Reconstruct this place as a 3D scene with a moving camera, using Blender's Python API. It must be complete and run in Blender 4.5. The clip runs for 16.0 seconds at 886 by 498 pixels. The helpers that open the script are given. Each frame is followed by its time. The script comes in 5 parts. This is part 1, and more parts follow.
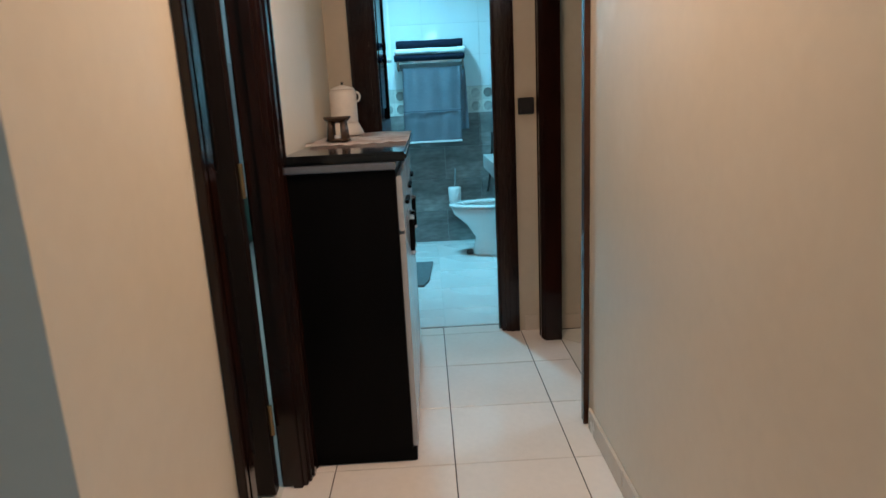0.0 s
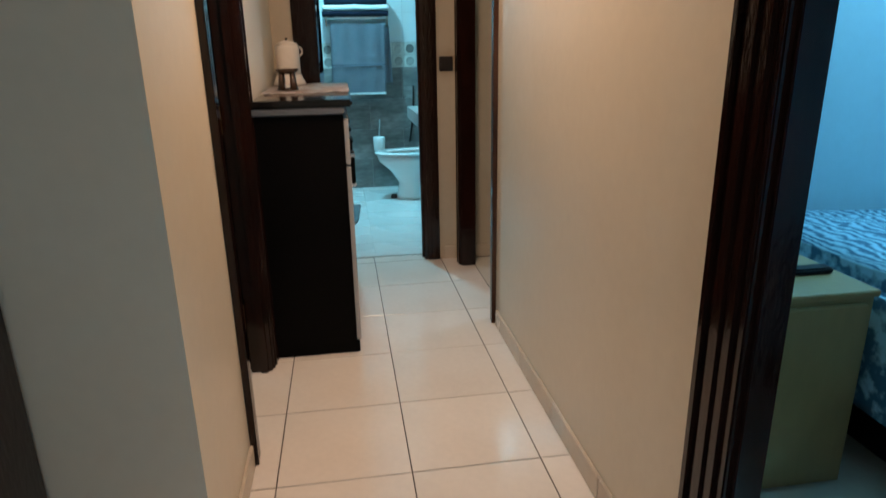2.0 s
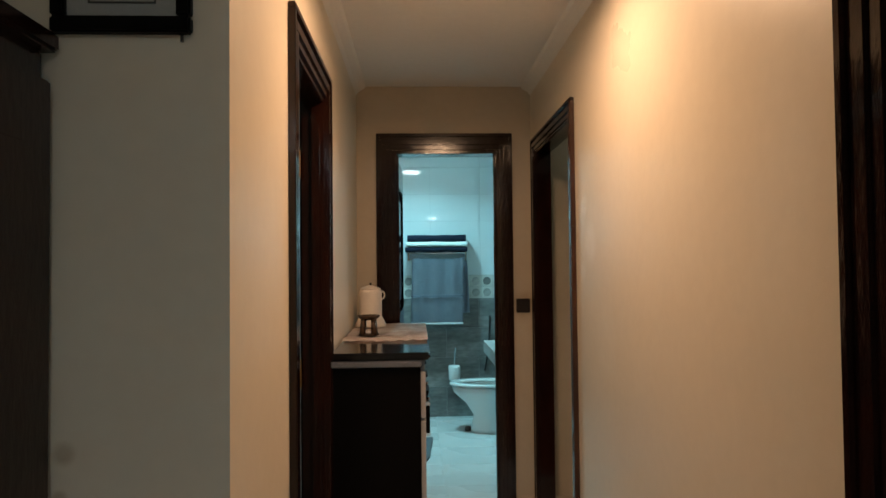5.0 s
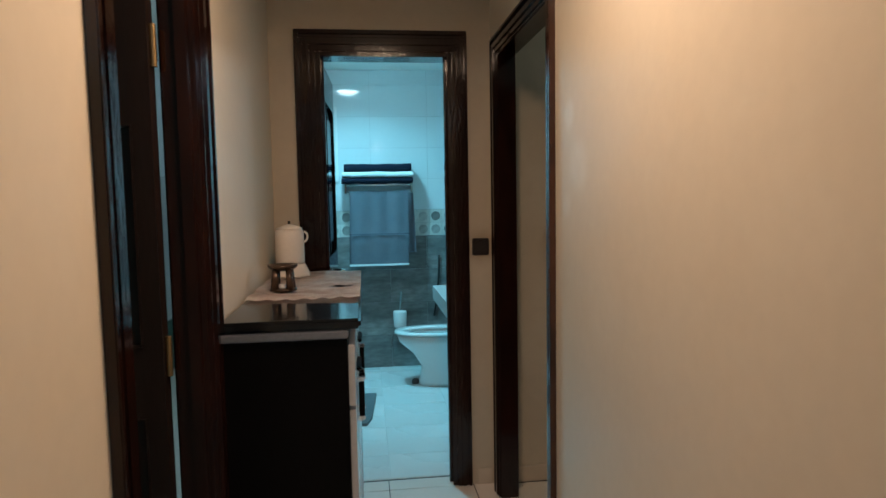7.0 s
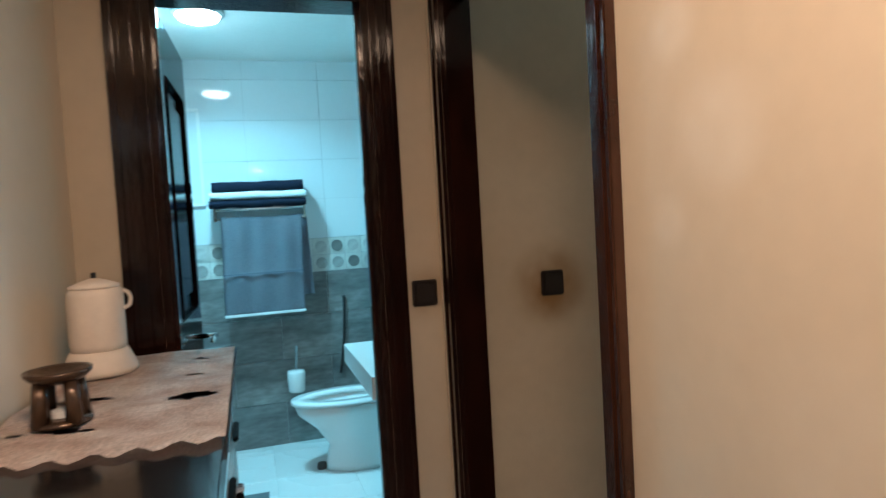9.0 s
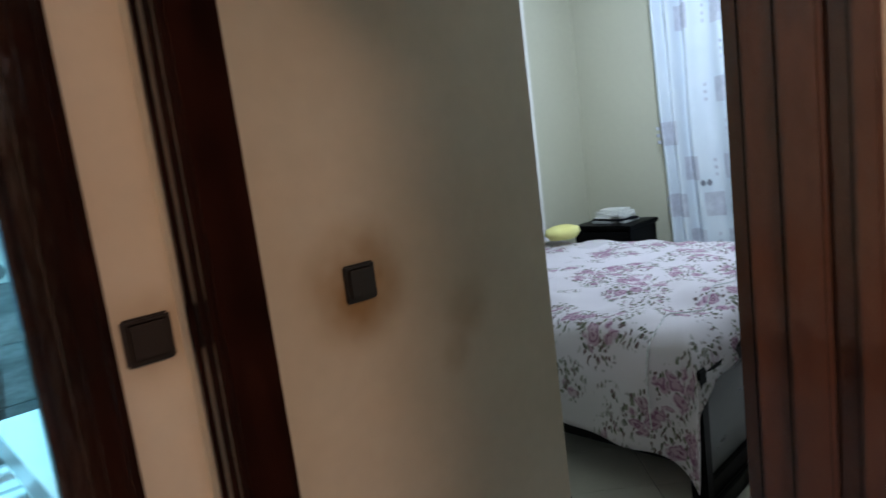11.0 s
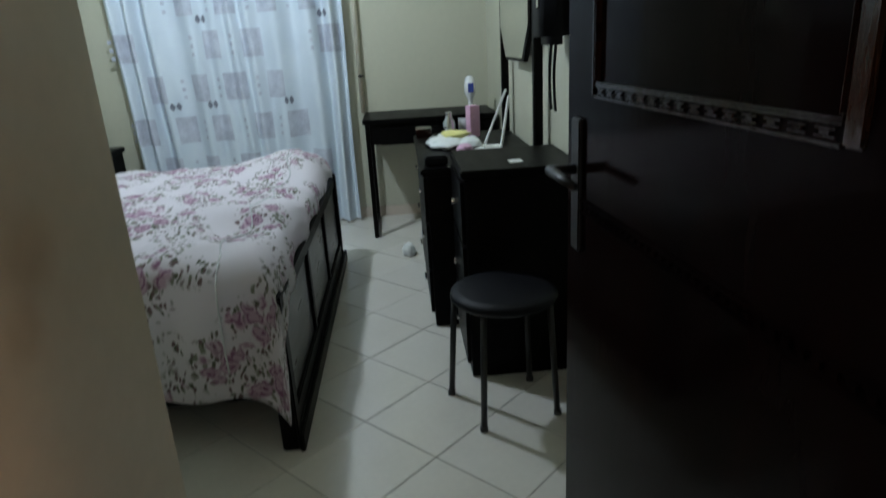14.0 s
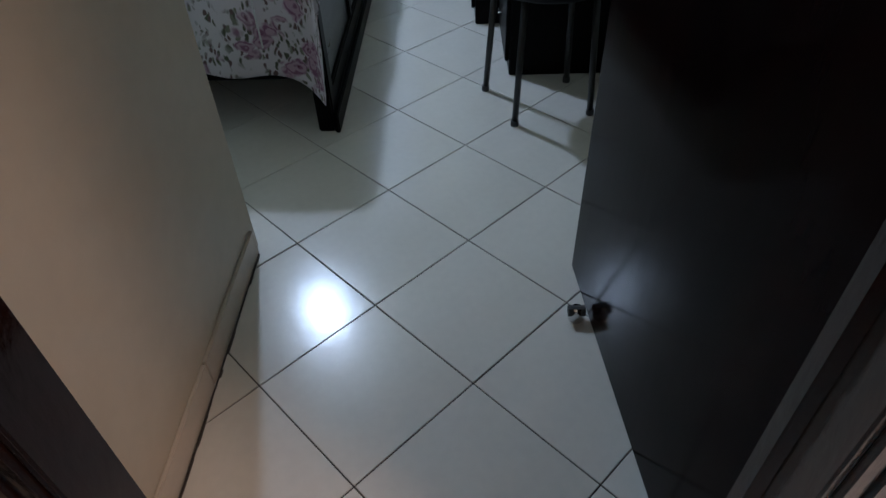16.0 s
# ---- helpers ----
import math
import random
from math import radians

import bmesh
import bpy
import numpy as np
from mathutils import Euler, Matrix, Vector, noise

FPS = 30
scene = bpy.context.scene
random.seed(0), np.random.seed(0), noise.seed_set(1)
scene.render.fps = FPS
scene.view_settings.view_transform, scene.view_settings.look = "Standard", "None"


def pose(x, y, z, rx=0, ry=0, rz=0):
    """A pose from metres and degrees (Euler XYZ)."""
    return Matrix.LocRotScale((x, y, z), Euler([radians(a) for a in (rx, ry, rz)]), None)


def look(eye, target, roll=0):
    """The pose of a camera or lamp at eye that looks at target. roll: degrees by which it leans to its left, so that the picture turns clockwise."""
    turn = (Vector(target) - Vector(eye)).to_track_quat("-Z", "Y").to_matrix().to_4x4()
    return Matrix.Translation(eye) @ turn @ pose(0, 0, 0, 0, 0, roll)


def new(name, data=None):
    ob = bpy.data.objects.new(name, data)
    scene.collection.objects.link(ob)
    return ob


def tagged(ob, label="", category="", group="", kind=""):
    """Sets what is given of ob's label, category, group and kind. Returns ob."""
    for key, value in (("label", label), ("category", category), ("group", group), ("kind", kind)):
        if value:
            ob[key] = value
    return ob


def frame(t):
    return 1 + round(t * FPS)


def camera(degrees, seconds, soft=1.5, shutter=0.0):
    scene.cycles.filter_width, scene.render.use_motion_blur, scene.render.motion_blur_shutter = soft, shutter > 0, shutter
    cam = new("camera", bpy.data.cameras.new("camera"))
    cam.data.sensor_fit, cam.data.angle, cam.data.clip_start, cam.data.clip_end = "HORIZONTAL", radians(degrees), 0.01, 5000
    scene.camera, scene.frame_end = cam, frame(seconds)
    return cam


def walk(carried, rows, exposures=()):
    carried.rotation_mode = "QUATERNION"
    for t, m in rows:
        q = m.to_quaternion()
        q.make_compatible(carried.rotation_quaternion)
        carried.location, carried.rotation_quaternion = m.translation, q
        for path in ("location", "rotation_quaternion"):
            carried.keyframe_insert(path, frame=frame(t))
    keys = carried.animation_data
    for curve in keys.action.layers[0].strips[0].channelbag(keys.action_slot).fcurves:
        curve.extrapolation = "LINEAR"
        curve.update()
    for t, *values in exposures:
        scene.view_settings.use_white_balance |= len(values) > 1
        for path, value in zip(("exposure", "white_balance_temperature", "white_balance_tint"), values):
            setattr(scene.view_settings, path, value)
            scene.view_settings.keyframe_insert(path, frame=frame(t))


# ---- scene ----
cam = camera(69.9, 16.0, shutter=0.4)
PATH = [
    (0, (0.163, 1.051, 1.21), (0.199, 2.997, 0.748), -2.9),
    (0.5, (0.162, 0.83, 1.201), (0.153, 2.777, 0.741), -1.4),
    (1, (0.13, 0.658, 1.193), (0.118, 2.57, 0.607), -0.8),
    (1.5, (0.088, 0.557, 1.182), (0.271, 2.438, 0.528), -1.6),
    (2, (0.058, 0.519, 1.235), (0.348, 2.404, 0.633), -1.0),
    (2.5, (0.048, 0.493, 1.333), (0.294, 2.438, 0.939), -0.4),
    (3, (0.045, 0.497, 1.386), (0.275, 2.477, 1.216), -1.1),
    (3.5, (0.039, 0.512, 1.407), (0.261, 2.499, 1.451), -1.4),
    (3.7, (0.03, 0.534, 1.414), (0.244, 2.52, 1.504), -1.4),
    (5.8, (0.132, 0.671, 1.376), (0.166, 2.67, 1.299), -0.3),
    (6, (0.156, 0.745, 1.384), (0.196, 2.74, 1.25), -0.2),
    (6.5, (0.136, 1.014, 1.378), (0.262, 3.007, 1.265), -0.1),
    (7, (0.12, 1.261, 1.384), (0.363, 3.24, 1.225), -1.0),
    (7.5, (0.214, 1.483, 1.383), (0.321, 3.476, 1.256), 0.1),
    (8, (0.194, 1.758, 1.367), (0.377, 3.746, 1.24), 0.2),
    (8.2, (0.15, 1.882, 1.389), (0.409, 3.862, 1.282), -1.3),
    (10.3, (0.178, 2.868, 1.362), (1.272, 4.526, 1.139), -2.3),
    (10.5, (0.205, 2.937, 1.361), (1.375, 4.537, 1.088), -3.4),
    (11, (0.32, 3.117, 1.39), (1.683, 4.551, 1.1), -7.3),
    (11.5, (0.417, 3.246, 1.42), (2.004, 4.381, 0.984), -6.3),
    (12, (0.436, 3.369, 1.402), (2.289, 3.981, 0.963), -10.4),
    (12.5, (0.468, 3.461, 1.373), (2.389, 3.771, 0.911), -6.4),
    (13, (0.56, 3.467, 1.346), (2.486, 3.816, 0.937), -6.2),
    (13.5, (0.568, 3.53, 1.337), (2.525, 3.535, 0.926), -6.6),
    (14, (0.476, 3.631, 1.284), (2.371, 3.529, 0.655), -3.3),
    (14.5, (0.429, 3.651, 1.24), (2.232, 3.664, 0.373), -2.1),
    (15, (0.414, 3.647, 1.213), (2.111, 3.714, 0.158), -3.4),
    (15.5, (0.411, 3.629, 1.178), (1.941, 3.694, -0.108), -2.7),
    (16, (0.409, 3.625, 1.175), (1.887, 3.676, -0.171), -2.3),
]
EXPOSURES = [(0.0, -0.02, 5900, 10), (1.6, 0.0, 5950, 10), (2.0, -0.03, 6350, 11), (2.5, -0.15, 7200, 14), (3.0, -0.38, 7300, 13), (3.7, -0.44, 7900, 18), (5.8, -0.36, 6800, 13), (6.5, -0.4, 6200, 10), (7.0, -0.38, 6200, 10),
             (8.2, -0.18, 6200, 10), (10.3, 0.55, 6700, 24), (11.0, 0.45, 6000, 18), (11.5, 0.2, 5500, 13), (12.0, -0.16, 6050, 13), (13.0, -0.2, 6250, 14), (13.5, -0.16, 6400, 15),
             (14.0, 0.22, 6350, 13), (15.0, 0.42, 6200, 14), (16.0, 0.28, 5500, 19)]
walk(cam, [(t, look(eye, target, roll)) for t, eye, target, roll in PATH], EXPOSURES)

# ---- world and lamps ----
night = bpy.data.worlds.new("night")
night.use_nodes = True
night.node_tree.nodes["Background"].inputs[0].default_value = (0.02, 0.03, 0.05, 1)
night.node_tree.nodes["Background"].inputs[1].default_value = 0.05
scene.world = night


def lamp(name, x, y, z, watts, colour, radius=0.1):
    d = bpy.data.lights.new(name, "POINT")
    d.energy, d.color, d.shadow_soft_size = watts, colour, radius
    ob = new(name, d)
    ob.location = (x, y, z)
    return ob


def ceiling_light(name, x, y, z, watts, colour, size, spread=180):
    """A round flush lamp that shines downwards, within a cone of that many degrees."""
    d = bpy.data.lights.new(name, "AREA")
    d.shape, d.size, d.energy, d.color, d.spread = "DISK", size, watts, colour, math.radians(spread)
    ob = new(name, d)
    ob.location = (x, y, z)
    return ob


WARM, COOL, CYAN = (1.0, 0.68, 0.45), (0.72, 0.88, 1.0), (0.22, 0.78, 1.0)
ceiling_light("corridor_light", 0.25, 2.45, 2.355, 20.5, WARM, 0.3, 172)
ceiling_light("hall_light", 0.38, -0.55, 2.35, 13.5, (0.66, 0.86, 1.0), 0.2)
ceiling_light("bathroom_light", 0.0, 5.55, 2.35, 27, CYAN, 0.18, 150)
lamp("bedroom_light", 3.70, 4.66, 2.46, 80, COOL, 0.06)
lamp("spare_room_light", 2.5, 2.25, 2.3, 60, (0.25, 0.7, 1.0), 0.1)
lamp("side_room_light", -1.9, 4.6, 2.3, 24, (0.55, 0.88, 1.0), 0.1)

# ---- materials ----


def material(name, colour, rough=0.5, metal=0.0, spot=None, spot_scale=3.0, spot_amount=0.5, grain=60.0, grain_amount=0.08,
             bump=0.1, bump_scale=80.0, coat=0.0, stretch=(1, 1, 1), rough_var=0.08, island=0.0, spec=0.5):
    """Base colour varied at two scales, with fine relief and uneven gloss."""
    m = bpy.data.materials.new(name)
    m.use_nodes = True
    nt = m.node_tree
    b = nt.nodes["Principled BSDF"]
    tc = nt.nodes.new("ShaderNodeTexCoord")
    mp = nt.nodes.new("ShaderNodeMapping")
    mp.inputs["Scale"].default_value = stretch
    nt.links.new(tc.outputs["Object"], mp.inputs[0])
    n1 = nt.nodes.new("ShaderNodeTexNoise")
    n1.inputs["Scale"].default_value, n1.inputs["Detail"].default_value = spot_scale, 5
    n2 = nt.nodes.new("ShaderNodeTexNoise")
    n2.inputs["Scale"].default_value, n2.inputs["Detail"].default_value = grain, 3
    for n in (n1, n2):
        nt.links.new(mp.outputs[0], n.inputs["Vector"])
    ramp = nt.nodes.new("ShaderNodeMapRange")
    ramp.inputs[1].default_value, ramp.inputs[2].default_value = 0.35, 0.7
    ramp.inputs[4].default_value = spot_amount
    nt.links.new(n1.outputs["Fac"], ramp.inputs[0])
    mix = nt.nodes.new("ShaderNodeMixRGB")
    mix.inputs[1].default_value = (*colour, 1)
    mix.inputs[2].default_value = (*(spot or [c * 0.8 for c in colour]), 1)
    nt.links.new(ramp.outputs[0], mix.inputs[0])
    g = nt.nodes.new("ShaderNodeMapRange")
    g.inputs[3].default_value, g.inputs[4].default_value = 1 - grain_amount * 2, 1 + grain_amount * 2
    nt.links.new(n2.outputs["Fac"], g.inputs[0])
    mul = nt.nodes.new("ShaderNodeMixRGB")
    mul.blend_type, mul.inputs[0].default_value = "MULTIPLY", 1
    nt.links.new(mix.outputs[0], mul.inputs[1])
    nt.links.new(g.outputs[0], mul.inputs[2])
    last = mul.outputs[0]
    if island:
        oi = nt.nodes.new("ShaderNodeObjectInfo")
        r = nt.nodes.new("ShaderNodeMapRange")
        r.inputs[3].default_value, r.inputs[4].default_value = 1 - island, 1 + island
        nt.links.new(oi.outputs["Random"], r.inputs[0])
        mm = nt.nodes.new("ShaderNodeMixRGB")
        mm.blend_type, mm.inputs[0].default_value = "MULTIPLY", 1
        nt.links.new(last, mm.inputs[1])
        nt.links.new(r.outputs[0], mm.inputs[2])
        last = mm.outputs[0]
    nt.links.new(last, b.inputs["Base Color"])
    rr = nt.nodes.new("ShaderNodeMapRange")
    rr.inputs[3].default_value, rr.inputs[4].default_value = max(0.02, rough - rough_var), min(1, rough + rough_var)
    nt.links.new(n1.outputs["Fac"], rr.inputs[0])
    nt.links.new(rr.outputs[0], b.inputs["Roughness"])
    b.inputs["Metallic"].default_value = metal
    b.inputs["Coat Weight"].default_value = coat
    b.inputs["Coat Roughness"].default_value = 0.12
    b.inputs["Specular IOR Level"].default_value = spec
    if bump:
        n3 = nt.nodes.new("ShaderNodeTexNoise")
        n3.inputs["Scale"].default_value, n3.inputs["Detail"].default_value = bump_scale, 4
        nt.links.new(mp.outputs[0], n3.inputs["Vector"])
        bp = nt.nodes.new("ShaderNodeBump")
        bp.inputs["Strength"].default_value, bp.inputs["Distance"].default_value = bump, 0.004
        nt.links.new(n3.outputs["Fac"], bp.inputs["Height"])
        nt.links.new(bp.outputs[0], b.inputs["Normal"])
    return m


def glow(name, colour, strength):
    m = bpy.data.materials.new(name)
    m.use_nodes = True
    b = m.node_tree.nodes["Principled BSDF"]
    b.inputs["Base Color"].default_value = (0.9, 0.9, 0.9, 1)
    b.inputs["Emission Color"].default_value = (*colour, 1)
    b.inputs["Emission Strength"].default_value = strength
    return m


PAINT = material("cream_gloss_paint", (0.69, 0.62, 0.51), 0.32, spot=(0.64, 0.56, 0.44), spot_scale=1.3, spot_amount=0.6, grain=25,
                 grain_amount=0.02, bump=0.15, bump_scale=30, rough_var=0.12)
# Darker copy of PAINT; the passage wall's shade is put into the colour.
SHADED_PAINT = material("shaded_cream_paint", (0.54, 0.47, 0.37), 0.42, spot=(0.46, 0.38, 0.28), spot_scale=2.2, spot_amount=0.8, grain=25,
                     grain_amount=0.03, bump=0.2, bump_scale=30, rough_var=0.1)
BED_PAINT = material("pale_bedroom_paint", (0.51, 0.50, 0.39), 0.45, spot=(0.46, 0.45, 0.345), spot_scale=1.1, grain=25, grain_amount=0.02,
                     bump=0.25, bump_scale=45)
BLUE_PAINT = material("pale_blue_paint", (0.45, 0.66, 0.75), 0.4, spot_scale=1.2, grain=25, grain_amount=0.02, bump=0.2, bump_scale=45)
CEIL = material("white_ceiling_paint", (0.8, 0.78, 0.74), 0.7, spot_scale=1.0, spot=(0.74, 0.72, 0.68), grain=40, grain_amount=0.02, bump=0.15)
WOOD = material("dark_varnished_wood", (0.019, 0.006, 0.0038), 0.11, spot=(0.007, 0.0028, 0.002), spot_scale=4, spot_amount=1.0, grain=30,
                grain_amount=0.1, bump=0.22, bump_scale=22, coat=0.15, stretch=(3, 3, 1.2), rough_var=0.04, spec=0.3)
DOOR_WOOD = material("almost_black_door_varnish", (0.0075, 0.0028, 0.0024), 0.12, spot=(0.004, 0.002, 0.002), spot_scale=3, spot_amount=1.0, grain=25,
                     grain_amount=0.15, bump=0.06, bump_scale=7, coat=0.0, stretch=(4, 4, 0.5), rough_var=0.03, spec=0.03)
# Lighter, redder varnish than WOOD, for one casing, its jamb and door trim.
BROWN_WOOD = material("lighter_brown_varnish", (0.052, 0.020, 0.011), 0.16, spot=(0.024, 0.009, 0.006), spot_scale=3, spot_amount=1.0, grain=30,
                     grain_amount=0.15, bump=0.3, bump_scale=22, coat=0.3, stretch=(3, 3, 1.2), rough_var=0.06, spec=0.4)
SIDE_WOOD = material("brown_black_door_varnish", (0.016, 0.0095, 0.0075), 0.3, spot=(0.010, 0.006, 0.005), spot_scale=3, spot_amount=1.0, grain=30,
                     grain_amount=0.15, bump=0.15, bump_scale=12, stretch=(4, 4, 0.5), rough_var=0.06, spec=0.25)
CARVED_WOOD = material("carved_glossy_varnish", (0.03, 0.009, 0.006), 0.14, spot=(0.006, 0.003, 0.002), spot_scale=14, spot_amount=1.0, grain=60,
                       grain_amount=0.1, bump=0.35, bump_scale=50, spec=0.3, coat=0.12)
BLACK_WOOD = material("black_lacquered_wood", (0.0022, 0.002, 0.002), 0.4, spot=(0.006, 0.005, 0.005), spot_scale=3, grain=50,
                      grain_amount=0.2, bump=0.1, bump_scale=25, stretch=(1, 6, 1), coat=0.0, spec=0.06)
GLOSS_BLACK = material("glossy_black_top", (0.008, 0.008, 0.009), 0.12, spot_scale=5, bump=0.05, bump_scale=30, grain_amount=0.1, coat=0.1, spec=0.35)
PANEL_GREY = material("grey_satin_panel", (0.036, 0.036, 0.037), 0.3, spot_scale=4, grain=50, grain_amount=0.1, bump=0.05, stretch=(1, 1, 5))
FRONT_GREY = material("silver_grey_front", (0.42, 0.42, 0.43), 0.22, spot_scale=3, grain=80, grain_amount=0.05, bump=0.03)
STRIP_GREY = material("brushed_grey_strip", (0.20, 0.21, 0.24), 0.4, metal=0.6, grain=90, grain_amount=0.1, bump=0.05)
TILE = material("cream_glazed_tile", (0.80, 0.74, 0.69), 0.14, spot=(0.74, 0.67, 0.61), spot_scale=2.5, spot_amount=0.7, grain=40,
                grain_amount=0.03, bump=0.1, bump_scale=14, rough_var=0.06, island=0.04)
BED_TILE = material("pale_beige_glazed_tile", (0.66, 0.63, 0.57), 0.18, spot=(0.60, 0.57, 0.50), spot_scale=2.5, spot_amount=0.7, grain=40,
                    grain_amount=0.03, bump=0.12, bump_scale=16, rough_var=0.07, island=0.04)
GROUT = material("dark_grout", (0.035, 0.03, 0.026), 0.9, spot=(0.08, 0.06, 0.05), spot_scale=9, spot_amount=0.8, bump=0.4)
PALE_GROUT = material("grey_wall_grout", (0.42, 0.44, 0.45), 0.9, spot=(0.34, 0.35, 0.36), spot_scale=9, bump=0.4)
SKIRT = material("beige_skirting_tile", (0.58, 0.50, 0.41), 0.25, spot_scale=4, grain=30, grain_amount=0.03, bump=0.1, bump_scale=15, island=0.05)
PLASTIC = material("dark_brown_plastic", (0.022, 0.016, 0.013), 0.35, spot_scale=30, bump=0.05, grain_amount=0.1)
BRASS = material("worn_brass", (0.26, 0.18, 0.085), 0.4, metal=0.9, spot=(0.2, 0.14, 0.07), spot_scale=20, bump=0.1)
CHROME = material("chrome", (0.7, 0.7, 0.7), 0.12, metal=1.0, spot_scale=10, bump=0)
DARK_METAL = material("blackened_metal", (0.03, 0.03, 0.03), 0.4, metal=0.5, spot_scale=12, bump=0.1)
BRONZE = material("dark_bronze_glaze", (0.05, 0.03, 0.02), 0.22, metal=0.4, spot=(0.12, 0.07, 0.04), spot_scale=25, bump=0.3, bump_scale=60)
CERAMIC = material("white_ceramic", (0.80, 0.80, 0.79), 0.12, spot=(0.76, 0.76, 0.74), spot_scale=3, grain_amount=0.01, bump=0.02, coat=0.3)
MATT_CERAMIC = material("matt_white_ceramic", (0.72, 0.66, 0.60), 0.5, spot_scale=5, grain_amount=0.03, bump=0.1)
SLATE = material("dark_slate_tile", (0.10, 0.105, 0.105), 0.35, spot=(0.25, 0.25, 0.24), spot_scale=2.6, spot_amount=1.0, grain=14,
                 grain_amount=0.35, bump=0.6, bump_scale=9, rough_var=0.12, island=0.15, stretch=(0.8, 0.8, 2.2))
WALL_TILE = material("white_glazed_wall_tile", (0.66, 0.70, 0.71), 0.05, spot=(0.62, 0.66, 0.67), spot_scale=2, grain_amount=0.01, bump=0.03,
                     bump_scale=6, rough_var=0.02)
BATH_TILE = material("white_floor_tile", (0.74, 0.75, 0.74), 0.28, spot_scale=2, grain_amount=0.02, bump=0.08, island=0.03)
DECO = material("grey_white_deco_tile", (0.62, 0.62, 0.58), 0.25, spot=(0.4, 0.4, 0.37), spot_scale=18, bump=0.15, island=0.12)
DECO_DISC = material("grey_stone_disc", (0.24, 0.24, 0.23), 0.4, spot=(0.5, 0.5, 0.47), spot_scale=14, bump=0.2, island=0.6)
TERRY = material("blue_grey_terry_cloth", (0.30, 0.32, 0.37), 0.95, spot=(0.23, 0.25, 0.30), spot_scale=7, grain=260, grain_amount=0.25, bump=0.9,
                 bump_scale=320, spec=0.1)
NAVY_GREY = material("slate_blue_terry_cloth", (0.17, 0.19, 0.24), 0.95, grain=260, grain_amount=0.2, bump=0.8, bump_scale=300, spec=0.1)
NAVY = material("dark_navy_terry_cloth", (0.012, 0.016, 0.03), 0.95, grain=260, grain_amount=0.2, bump=0.8, bump_scale=300, spec=0.1)
WHITE_TERRY = material("white_terry_cloth", (0.75, 0.76, 0.76), 0.95, grain=260, grain_amount=0.06, bump=0.8, bump_scale=300, spec=0.1)
LACE = material("pinkish_lace_cloth", (0.82, 0.76, 0.73), 0.9, spot=(0.50, 0.34, 0.29), spot_scale=13, spot_amount=0.75, grain=180,
                grain_amount=0.25, bump=0.9, bump_scale=140, spec=0.1)
VINYL = material("black_vinyl", (0.005, 0.005, 0.007), 0.5, spot_scale=8, bump=0.2, bump_scale=120, spec=0.15)
PAPER = material("white_paper", (0.72, 0.72, 0.68), 0.8, spot_scale=9, grain_amount=0.02, bump=0.1)
GREY_PAPER = material("grey_card", (0.33, 0.34, 0.33), 0.8, spot_scale=8, grain_amount=0.05, bump=0.1)
GREY_INK = material("faded_ink", (0.17, 0.17, 0.15), 0.8, bump=0)
INK = material("dark_ink", (0.05, 0.05, 0.045), 0.8, bump=0)
YELLOW = material("pale_yellow_cloth", (0.70, 0.66, 0.26), 0.9, spot=(0.62, 0.55, 0.15), spot_scale=9, grain=200, grain_amount=0.1, bump=0.5,
                  bump_scale=180)
PINK = material("pink_card", (0.62, 0.36, 0.50), 0.6, spot_scale=12, bump=0.1)
PLASTIC_BAG = material("white_plastic_bag", (0.72, 0.74, 0.72), 0.3, spot_scale=12, bump=0.5, bump_scale=40)
CREAM_LAMINATE = material("cream_laminate", (0.36, 0.23, 0.10), 0.35, spot_scale=2, grain=40, grain_amount=0.05, bump=0.05, stretch=(1, 1, 0.3))
PIPE_PAINT = material("cream_pipe_paint", (0.6, 0.56, 0.44), 0.35, spot_scale=8, bump=0.1)
ORANGE = material("orange_patterned_cloth", (0.75, 0.22, 0.03), 0.8, spot=(0.8, 0.5, 0.2), spot_scale=9, spot_amount=1, bump=0.3)
GREEN = material("dark_green_paint", (0.03, 0.12, 0.08), 0.5, spot_scale=6, bump=0.1)
GLASS_DARK = material("night_window_glass", (0.01, 0.012, 0.015), 0.03, spot_scale=3, bump=0)
RUBBER = material("grey_rubber", (0.06, 0.06, 0.06), 0.8, bump=0.2)
MAT_GREY = material("grey_bath_mat_pile", (0.13, 0.15, 0.16), 0.95, spot_scale=12, grain=200, grain_amount=0.3, bump=0.9, bump_scale=200)

mirror_m = bpy.data.materials.new("mirror_glass")
mirror_m.use_nodes = True
for k, v in (("Base Color", (0.82, 0.84, 0.83, 1)), ("Metallic", 1.0), ("Roughness", 0.03)):
    mirror_m.node_tree.nodes["Principled BSDF"].inputs[k].default_value = v


